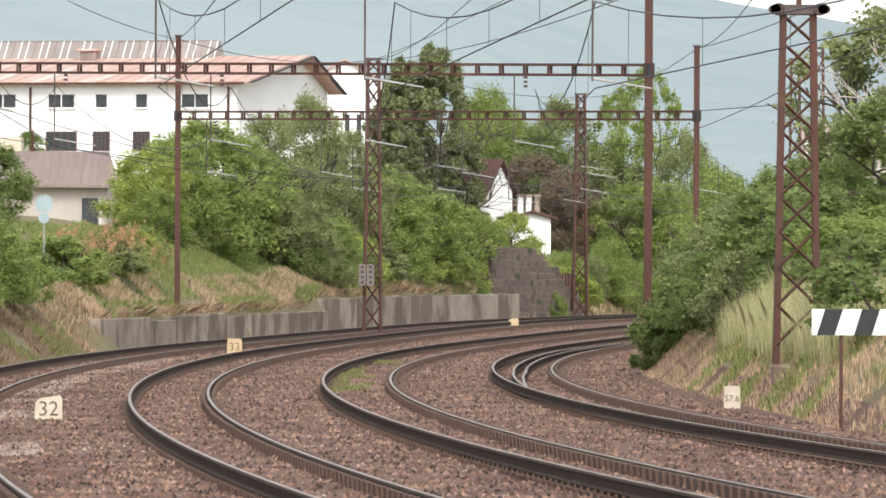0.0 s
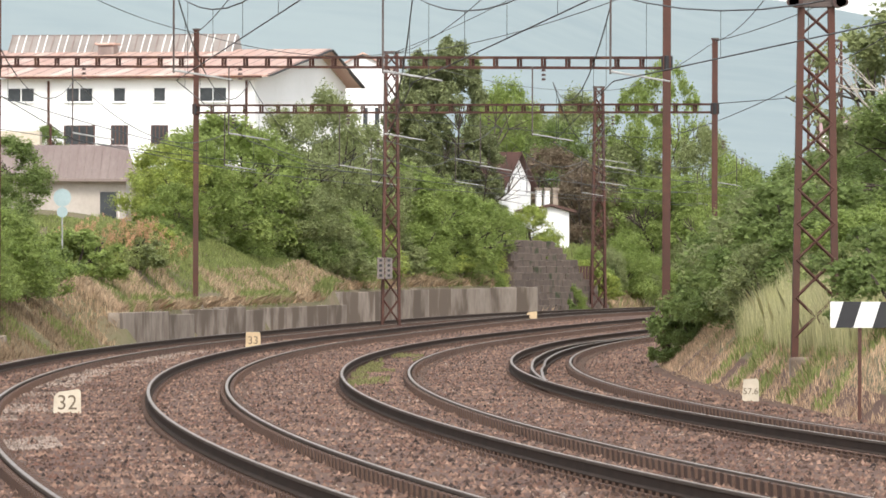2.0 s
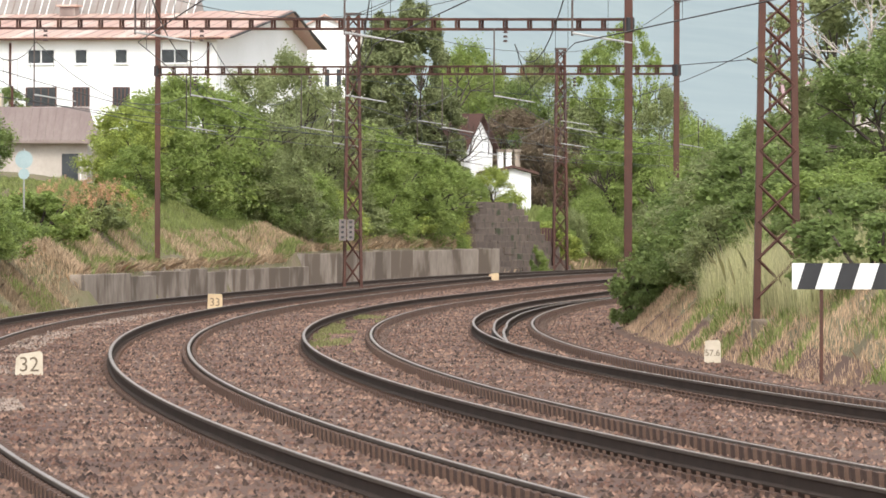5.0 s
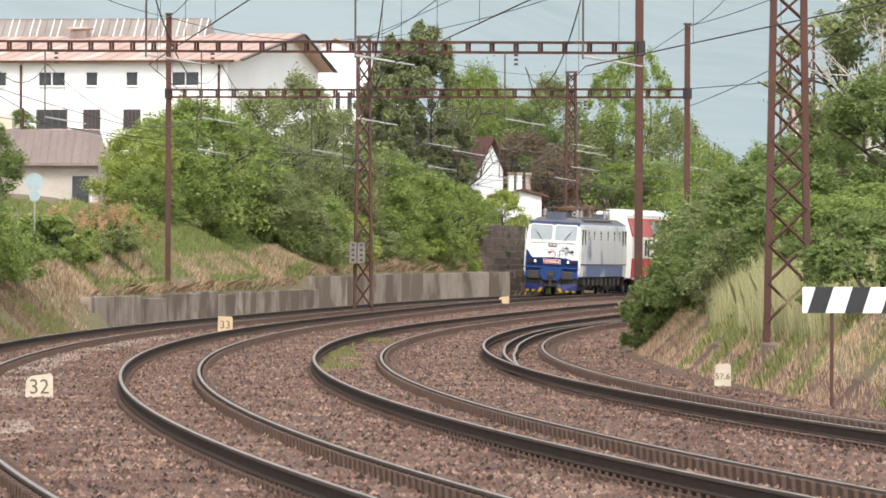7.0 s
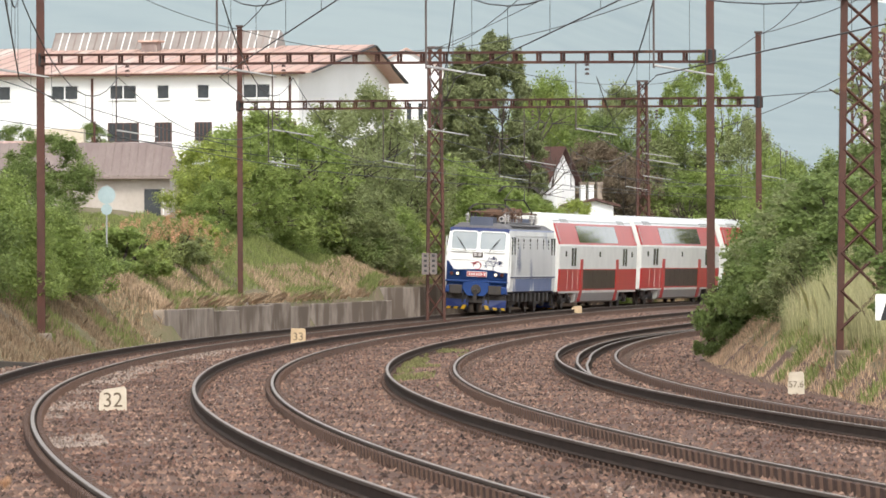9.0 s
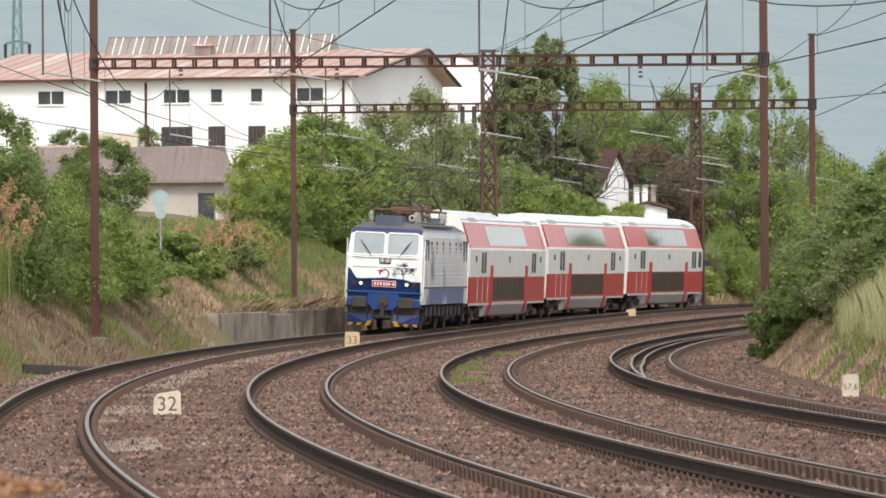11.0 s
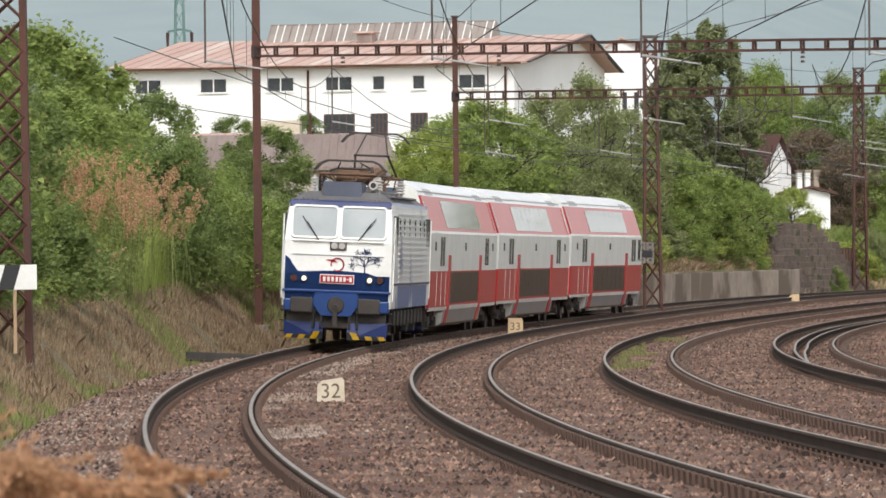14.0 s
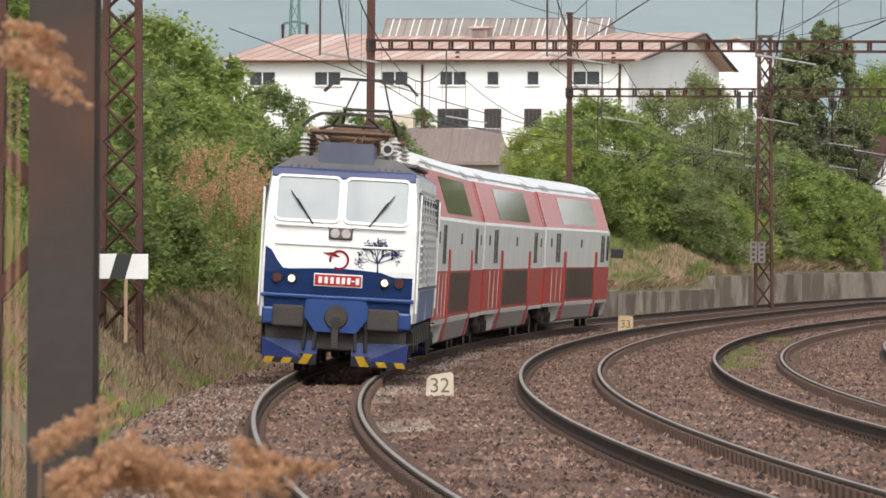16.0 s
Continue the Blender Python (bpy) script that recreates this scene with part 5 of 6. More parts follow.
def put(shape, look_key, x, y, h, w=None, sink=0.15):
    """One plant of height h; the nearest model in size is scaled evenly, its width by a little more or less."""
    global count_plants
    count_plants += 1
    rg = np.random.RandomState(count_plants * 7 + 1)
    rows = SIZES[shape]
    k = min(range(len(rows)), key=lambda i: abs(math.log(rows[i][0] / h)))
    v = count_plants % 2 if shape in ("shrub", "tree") else 0
    s = h / rows[k][0]
    sx = s if w is None else max(0.8 * s, min(1.3 * s, w / rows[k][1]))
    m = Matrix.Translation((x, y, ground(x, y) - sink)) @ Matrix.Rotation(rg.uniform(0, 6.28), 4, "Z") @ Matrix.Diagonal((sx, sx, s, 1))
    model = MODEL[shape, k, v]
    if model[1]:
        ob = copy_thing(model[0], m)
    else:
        model[1], ob = True, model[0]
        ob.matrix_basis = m
    tagged(ob, LOOK[look_key][1] + " " + WORDS[shape], "shrub" if shape == "shrub" else "tree")
    for o in ob.children:
        if o.material_slots[0].link == "OBJECT":
            o.material_slots[0].material = M[LOOK[look_key][0]]
    return ob


def grow(kind, bearing, dist, el, w=None):
    """Plants so that the crown ends at an elevation of so many thousandths."""
    shape, key = kind.split("_")
    x, y = at(bearing, dist)
    for _ in range(60):  # no plant on the mown foot of either bank
        th, d = offset(x, y)
        q = inner_edge(th) - d
        if q < 0 and d < (5.8 if y < 238 else 5.6 if y < 255 else 7.6 if y < 300 else 4.6) or 0 <= q < 2.2:
            dist += 2
            x, y = at(bearing, dist)
    h = max(0.7, EYE + el * dist / 1000 - ground(x, y) + 0.1)
    if shape == "shrub" and h > 6.2:
        shape = "tree"
    return put(shape, key, x, y, h, w)


# trees beyond the cutting
for a in (("column_e", -5.6, 404, 33.5, 4.4), ("column_e", -1.2, 400, 34.3, 4.6), ("column_e", -8.0, 396, 27, 4), ("column_e", 2.4, 398, 22, 4),
          ("tree_a", 6.5, 432, 29, 6), ("tree_c", 10, 440, 25, 6), ("tree_a", 3.5, 440, 28, 5), ("tree_d", 6, 445, 27, 5),
          ("tree_b", 14, 425, 23.0, 6), ("tree_r", 13, 415, 19, 6), ("tree_r", 18, 410, 17, 5), ("tree_c", 17, 430, 25, 6),
          ("airy_a", 26.5, 430, 28.5, 6), ("airy_a", 30, 425, 26, 5), ("tree_b", 22, 440, 21, 6), ("tree_c", 24, 425, 18, 6),
          ("tree_c", -25.5, 312, 25.5, 5.2), ("tree_c", -20, 316, 25, 5), ("tree_c", -14.5, 320, 23, 5), ("tree_c", -17, 325, 19, 5),
          ("tree_a", -40, 287, 21, 4.4), ("tree_a", -35.5, 283, 22, 4.6), ("tree_d", -43.5, 282, 19.5, 3.8), ("tree_a", -31, 292, 20, 4.5), ("tree_a", -37.5, 274, 15, 4.5), ("tree_a", -42, 270, 13, 4),
          ("tree_a", -28, 296, 13, 5), ("tree_c", -22, 300, 12, 5), ("tree_a", -9, 330, 16, 5), ("tree_a", -4, 336, 13.5, 5), ("tree_a", 1, 338, 12.5, 5),
          ("tree_a", -12, 330, 16, 5), ("tree_a", 4.0, 345, 11, 3.5), ("tree_d", 10.0, 376, 9.7, 2.6), ("tree_a", 7, 366, 9, 3),
          ("tree_b", -67.5, 262, 19.5, 4.2), ("tree_b", -71, 250, 17, 4), 
          ("tree_b", -84, 330, 24, 4), ("tree_b", -72, 420, 22, 3.5), ("tree_b", -61.5, 460, 21.5, 3),
          ("tree_a", -95, 226, 28, 4), ("tree_a", -99.5, 214, 31, 4.4), ("tree_b", -88, 235, 22, 4), ("tree_a", -100.5, 205, 33, 5),
          ("tree_b", -111, 165, 34, 4), ("tree_b", -114, 156, 37, 4), ("tree_b", -119, 150, 40, 4), ("tree_a", -124, 145, 40, 5), ("tree_b", -106, 176, 27, 4), ("tree_a", -97.5, 190, 24, 5)):
    grow(*a)
# shrubs on the outer bank
for a in (("shrub_a", -30, 280, 8, 4), ("shrub_b", -24, 286, 9.5, 4), ("shrub_b", -26.5, 276, 7, 3.4), ("shrub_c", -20.5, 290, 8, 4), ("shrub_a", -33, 264, 9, 4), ("shrub_a", -44, 254, 8.5, 4), ("shrub_a", -39, 252, 6, 3.5), ("shrub_b", -36, 258, 7, 3),
          ("shrub_a", -17, 302, 10.5, 4), ("shrub_d", -14, 306, 7, 4), ("shrub_a", -7, 318, 9.5, 4), ("shrub_a", -2, 326, 8.5, 4), ("shrub_a", 2.5, 332, 7.5, 4), ("shrub_d", 6, 343, 5.5, 3), ("shrub_b", 13, 358, 2.5, 2.5), ("shrub_d", 4, 336, 4.5, 3), ("shrub_c", -11, 310, 5, 3), ("shrub_a", -5, 316, 4, 3), ("shrub_c", 0, 324, 3.5, 3),
          ("shrub_b", -67, 216, 12, 4), ("shrub_a", -65, 206, 9, 4), ("shrub_b", -60.5, 208, 6, 3.4), ("shrub_a", -57.5, 220, 5.5, 3), ("shrub_d", -53.5, 230, 6.5, 2.4), ("shrub_c", -50, 238, 6, 3), ("shrub_a", -47.5, 242, 8.5, 3), ("shrub_b", -45.5, 240, 4.5, 2.6), ("shrub_c", -43, 240, 3.0, 2),
          ("shrub_a", -70, 208, 13, 4.5), ("shrub_a", -74, 203, 16, 4.5), ("shrub_a", -77, 198, 16, 4.5), ("shrub_b", -67.5, 198, 6.5, 3.4), ("shrub_a", -72, 194, 7, 3.4),
          ("shrub_b", -81, 193, 20, 4.5), 
          ("shrub_a", -92, 188, 20, 4.5), ("shrub_a", -96, 174, 19, 4.5), ("shrub_b", -100, 150, 12, 3.6), ("shrub_b", -104, 141, 11, 3.4), ("shrub_a", -108, 138, 18, 4), ("shrub_b", -112, 129, 14, 3.4), ("shrub_b", -116, 123, 12, 3.4), ("shrub_a", -120, 130, 20, 4)):
    grow(*a)
# the inner bank
for a in (("shrub_b", 39.5, 172, 9.5, 3), ("shrub_a", 41.5, 178, 14, 3.6), ("shrub_b", 42, 168, 12, 4), ("shrub_b", 45, 178, 16, 4.5), ("shrub_b", 42.0, 166, 7, 3.0), ("shrub_c", 48, 165, 13, 4.4),
          ("shrub_b", 42.5, 156, 5, 2.6), ("shrub_c", 46, 152, 5, 2.6), ("shrub_b", 44, 160, 9, 3.4), ("shrub_b", 51, 158, 14, 4.4), ("shrub_b", 55, 152, 15, 4.4),
          ("shrub_b", 60, 142, 10, 3.2), ("shrub_a", 60, 144, 14, 4.2), ("shrub_b", 63, 138, 11.5, 4), ("shrub_a", 66, 147, 16, 4.4), ("shrub_a", 65, 135, 5, 2.6), ("shrub_b", 67, 129, 5, 2.4), ("shrub_b", 64.5, 127, -1, 1.6), ("shrub_b", 67, 124, 2, 2),
          ("tree_c", 66.5, 200, 38, 5), ("tree_b", 69, 172, 30, 5), ("tree_b", 60, 195, 18, 5), ("tree_a", 39, 262, 20, 5), ("tree_a", 43, 302, 19.5, 5), ("tree_a", 48, 282, 19, 5), ("tree_b", 53, 262, 17, 5), ("tree_a", 34, 400, 15.5, 6), ("tree_c", 36, 420, 20, 5), ("tree_a", 57, 240, 17, 5),
          ("tree_a", 28, 410, 13.5, 5), ("tree_a", 31.5, 415, 15, 5), ("shrub_a", 24.5, 392, 7.5, 4.5), ("shrub_a", 28.5, 396, 4.5, 4.5), ("shrub_c", 32, 398, 6, 5), ("shrub_b", 38, 300, 9, 4.6), ("shrub_a", 41, 242, 14.5, 4.6), ("shrub_a", 46, 232, 15.5, 4.6), ("shrub_b", 50, 212, 14.5, 4.6), ("shrub_c", 26.5, 392, 2, 4), ("shrub_a", 23.0, 386, 3.5, 3)):
    grow(*a)
# low growth along the upper edge of the slopes, and by the inner mast
for k, b in enumerate(np.arange(-49, -29, 1.7)):
    grow("shrub_" + "acdab"[k % 5], b, 242, 1.0 + 2.5 * ((k * 7) % 5) / 4, 2.4)
for k, b in enumerate(np.arange(-13, 11, 1.6)):
    grow("shrub_" + "adcba"[k % 5], b, 312, 3.2 + 2.0 * ((k * 3) % 4) / 3, 2.4)
for k, b in enumerate(np.arange(-31, -12, 2.0)):
    grow("shrub_" + "abc"[k % 3], b, 284, 7.0 + 1.5 * ((k * 3) % 4) / 3, 3.0)
for key, b, dist, h, w in (("b", 42.0, 172, 2.6, 2.2), ("b", 32.4, 177, 0.9, 0.9), ("b", 34.6, 175, 1.1, 1.2), ("b", 37.0, 176, 1.5, 1.6), ("b", 14.6, 364, 1.6, 2.0), ("a", 15.8, 367, 2.4, 2.2), ("b", 16.8, 369, 1.4, 2.2)):
    put("shrub", key, *at(b, dist), h, w)
for k, (b, dist, el) in enumerate(((20, 384, 3), (22, 388, 5), (24.5, 384, 2.5), (18.5, 378, 5.5), (26.5, 390, 5.5), (29, 392, 3), (17.5, 372, 1.5))):
    grow("shrub_" + "acda"[k % 4], b, dist, el, 3.0)
for k, (model, used) in list(MODEL.items()):
    if not used:
        for o in list(model.children_recursive) + [model]:
            bpy.data.objects.remove(o)


# ---- retaining walls ----
def build_walls():
    rg = np.random.RandomState(4)
    shared = {}

    def slab(wall, y, width, zb, zt, d, material):
        th = math.asin((y - YC) / (radius(0) + d))
        p = Vector((*polar(th, radius(th) + d), 0))
        key = (round(width, 1), round(zt - zb, 1), material.name)
        if key not in shared:
            bm = bmesh.new()
            box(bm, -key[0] / 2 + 0.012, key[0] / 2 - 0.012, -0.2, 0.2, 0, key[1], 0.025)
            me = bpy.data.meshes.new("slab")
            bm.to_mesh(me)
            bm.free()
            me.materials.append(material)
            shared[key] = me
        ob = new("slab", shared[key])
        ob.parent = wall
        ob.matrix_basis = Matrix.Translation((p.x + rg.normal() * 0.012, p.y, rise(y) + zb + rg.uniform(-0.05, 0.03))) @ Matrix.Rotation(math.pi / 2 - th, 4, "Z") @ Matrix.Rotation(radians(rg.normal() * 0.8), 4, "X")

    low = thing("retaining_wall_low", None, "low stained concrete retaining wall along the track", "wall", kind="structure")
    y = 228.0
    while y < 291:
        w = rg.choice([6.0, 8.0, 10.0])
        slab(low, y + w / 2, w, -0.55, 0.8 + 0.03 * rg.normal(), 3.05, M["concrete"])
        y += w * 0.99
    high = thing("retaining_wall_high", None, "tall grey concrete retaining wall with dark joints", "wall", kind="structure")
    y = 292
    while y < 344:
        w = rg.choice([6.0, 7.0, 9.0])
        slab(high, y + w / 2, w, -0.55, 1.25 + 0.04 * rg.normal(), 2.95, M["concrete"])
        y += w * 0.99
    dark = thing("stone_abutment", None, "dark rough stone abutment overgrown at its edges", "wall", kind="structure")
    for y in np.arange(345.6, 362, 2.0):
        slab(dark, y, 2.0, -0.5, 3.6 - 0.1 * max(0, y - 350), 4.5, M["darkstone"])
    rows = 12
    for r in range(rows):
        y = 344.5 + r * 0.15
        while y < 369 - 0.9 * r:
            w = rg.choice([0.6, 0.8, 1.3])
            slab(dark, y + w / 2, w, -0.5 + r * 0.34, -0.5 + r * 0.34 + 0.36, 3.0 + r * 0.1 + rg.uniform(-0.12, 0.1), M["darkstone"])
            y += w * 0.99


build_walls()


# ---- markers and signs beside the line ----
def marker(bearing, dist, w, h, body="", size=0.2, label="", top_cut=0.0, stone="stonewhite"):
    x, y = at(bearing, dist)
    ob = thing("distance_marker", pose(x, y, ground(x, y) - 0.08, 0, 0, -math.degrees(math.atan2(x, y))), label, "marker", "distance markers")
    bm = bmesh.new()
    prism(bm, [(-w / 2, 0), (w / 2, 0), (w / 2 - 0.01, h - 0.04), (w / 2 - 0.05, h), (-w / 2 + 0.1, h - top_cut * 0.4), (-w / 2 + 0.02, h - top_cut)], -0.08, 0.08)
    part("stone", bm, M[stone], ob)
    if body:
        text("numeral", body, size, M["ink"], ob, pose(0, -0.084, h * 0.52, 90, 0, 0))
    return ob


marker(-58.1, 117, 0.49, 0.5, "32", 0.36, "chipped white stone with a black painted number between the tracks", 0.12)
marker(-30.7, 221, 0.5, 0.58, "33", 0.36, "small yellowish stone with a painted number between the tracks", 0.0, "stoneyellow")
marker(10.4, 318, 0.5, 0.5, "", 0, "small yellowish marker stone beside the tracks", 0.1, "stoneyellow")
marker(42.7, 130, 0.33, 0.52, "57.6", 0.17, "white painted kilometre stone at the foot of the bank", 0.02)


def striped_board(bearing, dist, z_mid, ln, hgt, n, wood, label, x_post):
    x, y = at(bearing, dist)
    ob = thing("striped_board", pose(x, y, 0, 0, 0, 0), label, "sign", "striped boards")
    g = ground(x, y)
    bm = bmesh.new()
    box(bm, 0, ln, -0.012, 0.012, z_mid - hgt / 2, z_mid + hgt / 2, 0.004)
    bd = part("board", bm, M["white"], ob)
    for k in range(n):
        bm = bmesh.new()
        a = ln * (k + 0.36) / n if n > 1 else ln * 0.38
        w, sl = 0.3, 0.14
        prism(bm, [(a - sl, z_mid - hgt / 2), (a + w - sl, z_mid - hgt / 2), (a + w, z_mid + hgt / 2), (a, z_mid + hgt / 2)], -0.02, -0.013)
        part("stripe", bm, M["black"], bd)
    bm = bmesh.new()
    flat(bm, (x_post, 0.05, g - 0.3), (x_post, 0.05, z_mid + hgt / 2), 0.06, 0.06)
    part("post", bm, M["straw"] if wood else M["rust"], ob)


striped_board(54.4, 114, EYE - 5.45 * 0.114, 1.87, 0.44, 3, False, "white board with slanting black stripes on a rusty post", 0.5)
striped_board(-109.0, 130, EYE - 1.45 * 0.130, 0.98, 0.48, 1, True, "white board with one slanting black stripe on a wooden post", 0.55)


def old_beam():
    x, y = at(-74.2, 170)
    ob = thing("old_timber", pose(x, y, ground(x, y) + 0.12, 0, 0, 8), "old dark timber lying at the foot of the bank", "timber")
    bm = bmesh.new()
    box(bm, -0.9, 0.9, -0.13, 0.13, -0.12, 0.12, 0.03, Matrix.Rotation(radians(3), 4, "Y"))
    part("timber", bm, M["under"], ob)


old_beam()


def mast_plates():
    x, y = at(-11.3, 283.3)
    ob = thing("mast_sign", pose(x, y, 0), "pair of grey perforated plates on a lattice mast", "sign")
    for k in (-1, 1):
        bm = bmesh.new()
        box(bm, k * 0.17 - 0.15, k * 0.17 + 0.15, -0.03, 0.0, 2.05, 2.95, 0.01)
        pl = part("plate", bm, M["plate_grey"], ob)
        for i in range(4):
            bm = bmesh.new()
            box(bm, k * 0.17 - 0.06, k * 0.17 + 0.06, -0.036, -0.031, 2.15 + i * 0.21, 2.25 + i * 0.21)
            part("slot", bm, M["black"], pl)
    bm = bmesh.new()
    box(bm, -0.32, 0.6, 0.0, 0.04, 2.45, 2.52)
    part("bracket", bm, M["rust"], ob)


mast_plates()


# the near mast with its raking strut
def near_mast():
    ob = thing("steel_mast", Matrix.Translation(NEAR), "dark rusty steel mast with a raking strut", "mast", "line masts")
    bm = bmesh.new()
    prism(bm, [(-0.15, -0.14), (0.15, -0.14), (0.15, -0.115), (0.012, -0.11), (0.012, 0.11), (0.15, 0.115), (0.15, 0.14), (-0.15, 0.14), (-0.15, 0.115), (-0.012, 0.11), (-0.012, -0.11), (-0.15, -0.115)], 0, 9.5)
    bmesh.ops.transform(bm, matrix=Matrix.Translation((0, 0, 9.5)) @ Matrix.Rotation(-math.pi / 2, 4, "X"), verts=bm.verts)
    part("shaft", bm, M["mast_dark"], ob)
    zb = NEAR.z
    for a, b in (((-0.13, 0, 2.49 - zb), (-0.34, 0, 2.68 - zb)), ((-0.13, 0, 2.2 - zb), (-0.34, 0, 1.95 - zb)), ((-0.34, 0, 0), (-0.26, 0, 9))):
        bm = bmesh.new()
        flat(bm, a, b, 0.07, 0.07)
        part("strut", bm, M["rust"], ob)


near_mast()


# ---- the switch in the fourth track ----
def switch_rails():
    ob = thing("switch_rails", None, "converging worn switch rails inside the curved side track", "rails", kind="structure")
    for pts in ([(138, 0.70), (150, 0.48), (165, 0.25), (185, 0.1), (215, 0.0), (250, -0.5), (262, -0.66)], [(140, 0.64), (150, 0.32), (165, -0.05), (185, -0.2), (215, -0.3), (250, -0.62), (262, -0.68)]):
        path = []
        for y in np.arange(pts[0][0], 262, 2.0):
            th = math.asin((y - YC) / radius(0.1, 3))
            path.append((on_track(th, 3, lerp(y, pts), 0.004), side(th)))
        sweep("switch_rail", path, ob)


switch_rails()


# ---- wires ----
def tube(name, pts, r, material, parent=None, n=4):
    verts, faces = [], []
    for p in pts:
        for k in range(n):
            a = 2 * math.pi * k / n
            verts.append((p[0] + r * math.cos(a), p[1], p[2] + r * math.sin(a)))
    for i in range(len(pts) - 1):
        for k in range(n):
            faces.append((i * n + k, i * n + (k + 1) % n, (i + 1) * n + (k + 1) % n, (i + 1) * n + k))
    return raw(name, verts, faces, material, parent)


ROWS = [18, 70, 125, 181, 235, 284, 335, 390]


def over(y, i, out=0.0, z=0.0):
    th = math.asin((y - YC) / radius(0, i))
    for _ in range(3):
        th = math.asin(max(-1, min(1, (y - YC) / (radius(th, i) + out))))
    return on_track(th, i, out, z)


def build_wires():
    for i in range(4):
        ob = thing("overhead_wire", None, "thin dark overhead contact line with droppers above a track", "wire", "overhead wires")
        for j, (a, b) in enumerate(zip(ROWS, ROWS[1:])):
            s = 0.25 if (i + j) % 2 else -0.25
            pa, pb = over(a, i, s, 0), over(b, i, -s, 0)
            mess, cont = [], []
            for k in range(13):
                f = k / 12
                p = pa.lerp(pb, f)
                mess.append((p.x, p.y, p.z + 7.35 - 1.1 * 4 * f * (1 - f)))
                cont.append((p.x, p.y, p.z + 5.75))
            tube("messenger_wire", mess, 0.013, M["wire"], ob)
            tube("contact_wire", [cont[0], cont[-1]], 0.012, M["wire"], ob)
            for k in range(1, 12, 2):
                tube("dropper", [mess[k], (cont[k][0], cont[k][1] + 0.01, cont[k][2])], 0.006, M["wire"], ob, 3)
        # steady arms
        for y in ROWS[2:]:
            p = over(y, i)
            for z, ln in ((5.95, 1.2), (6.9, 1.2)) if y == 284 and i < 3 else ((5.95, 1.1),):
                bm = bmesh.new()
                bar(bm, (p.x - 0.3, p.y, p.z + z), (p.x - 0.3 + ln, p.y, p.z + z - 0.18), 0.024, 0.016, 6)
                part("steady_arm", bm, M["galv"], ob, "pale steady arm")
            bm = bmesh.new()
            bar(bm, (p.x - 0.3, p.y, p.z + 5.9), (p.x - 0.3, p.y, p.z + 7.75), 0.022, n=6)
            part("drop_post", bm, M["steel_grey"], ob)
            for z in (7.5, 7.62, 7.74):
                bm = bmesh.new()
                bar(bm, (p.x, p.y, p.z + z - 0.12), (p.x, p.y, p.z + z - 0.06), 0.07, 0.045, 10)
                part("insulator_disc", bm, M["insulator"], ob)
    # feeders and cross spans
    f = thing("feeder_wire", None, "dark feeder wires slung between the masts", "wire", "overhead wires")

    def slung(a, b, sag, r=0.014):
        a, b = Vector(a), Vector(b)
        tube("feeder", [tuple(a.lerp(b, k / 12) - Vector((0, 0, sag * 4 * k / 12 * (1 - k / 12)))) for k in range(13)], r, M["wire"], f)

    tops = {"g1l": (G1[0].x, G1[0].y, 12.03), "g1r": (G1[1].x, G1[1].y, 11.8), "g2l": (G2[0].x, G2[0].y, 11.23), "g2r": (G2[1].x, G2[1].y, 10.1)}
    m6 = (-0.0104 * 284, 284, 11.5)
    m10 = (0.0202 * 371, 371, 12.4)
    mr = (0.0523 * 132, 132, 9.2)
    near = (NEAR.x, NEAR.y, 9.8)
    slung(near, (-0.1055 * 131, 131, 9.1), 0.5)
    slung((-0.1055 * 131, 131, 9.1), tops["g1l"], 0.4)
    slung(tops["g1l"], tops["g2l"], 0.4)
    slung(tops["g2l"], m6, 0.4)
    slung(m6, m10, 0.5)
    slung((2.5, 20, 9.2), tops["g2l"], 1.0, 0.02)
    slung((4.0, 30, 8.2), m6, 1.2)
    slung(m6, tops["g1r"], 0.25)
    slung(m6, mr, 0.6)
    slung(mr, tops["g2r"], 0.5)
    slung(tops["g2r"], m10, 0.5)
    slung((10.5, 100, 9.2), tops["g2r"], 0.5)
    slung((9.5, 110, 7.7), (9.0, 320, 8.7), 0.6)
    slung(tops["g1r"], (12, 70, 11.5), 0.4)
    slung((-16.5, 184, 8.4), (-9.4, 241, 6.6), 0.2)
    slung((-22, 240, 8.3), (-3.0, 284, 6.4), 0.3)
    slung((G2[1].x, G2[1].y, 8.0), (18, 205, 8.4), 0.05)
    slung((-3.0, 283, 8.8), (9, 300, 8.3), 0.1)


build_wires()


def top_insulators():
    x, y = at(52.3, 132)
    ob = thing("strain_insulator", pose(x, y, 7.52), "dark strain insulators across the top of a lattice mast", "insulator")
    bm = bmesh.new()
    flat(bm, (-0.52, -0.12, 0.05), (0.52, -0.12, 0.05), 0.09, 0.09)
    part("yoke", bm, M["steel_grey"], ob)
    for s in (-1, 1):
        bm = bmesh.new()
        for k in range(3):
            bar(bm, (s * (0.4 + 0.06 * k), -0.3, 0.0), (s * (0.4 + 0.06 * k), -0.12, 0.0), 0.12 - 0.02 * k, n=16)
        part("insulator_disc", bm, M["insulator"], ob)
    bm = bmesh.new()
    flat(bm, (0, 0, -0.1), (0, 0, 2.2), 0.1, 0.1)
    part("top_post", bm, M["rust"], ob)


top_insulators()


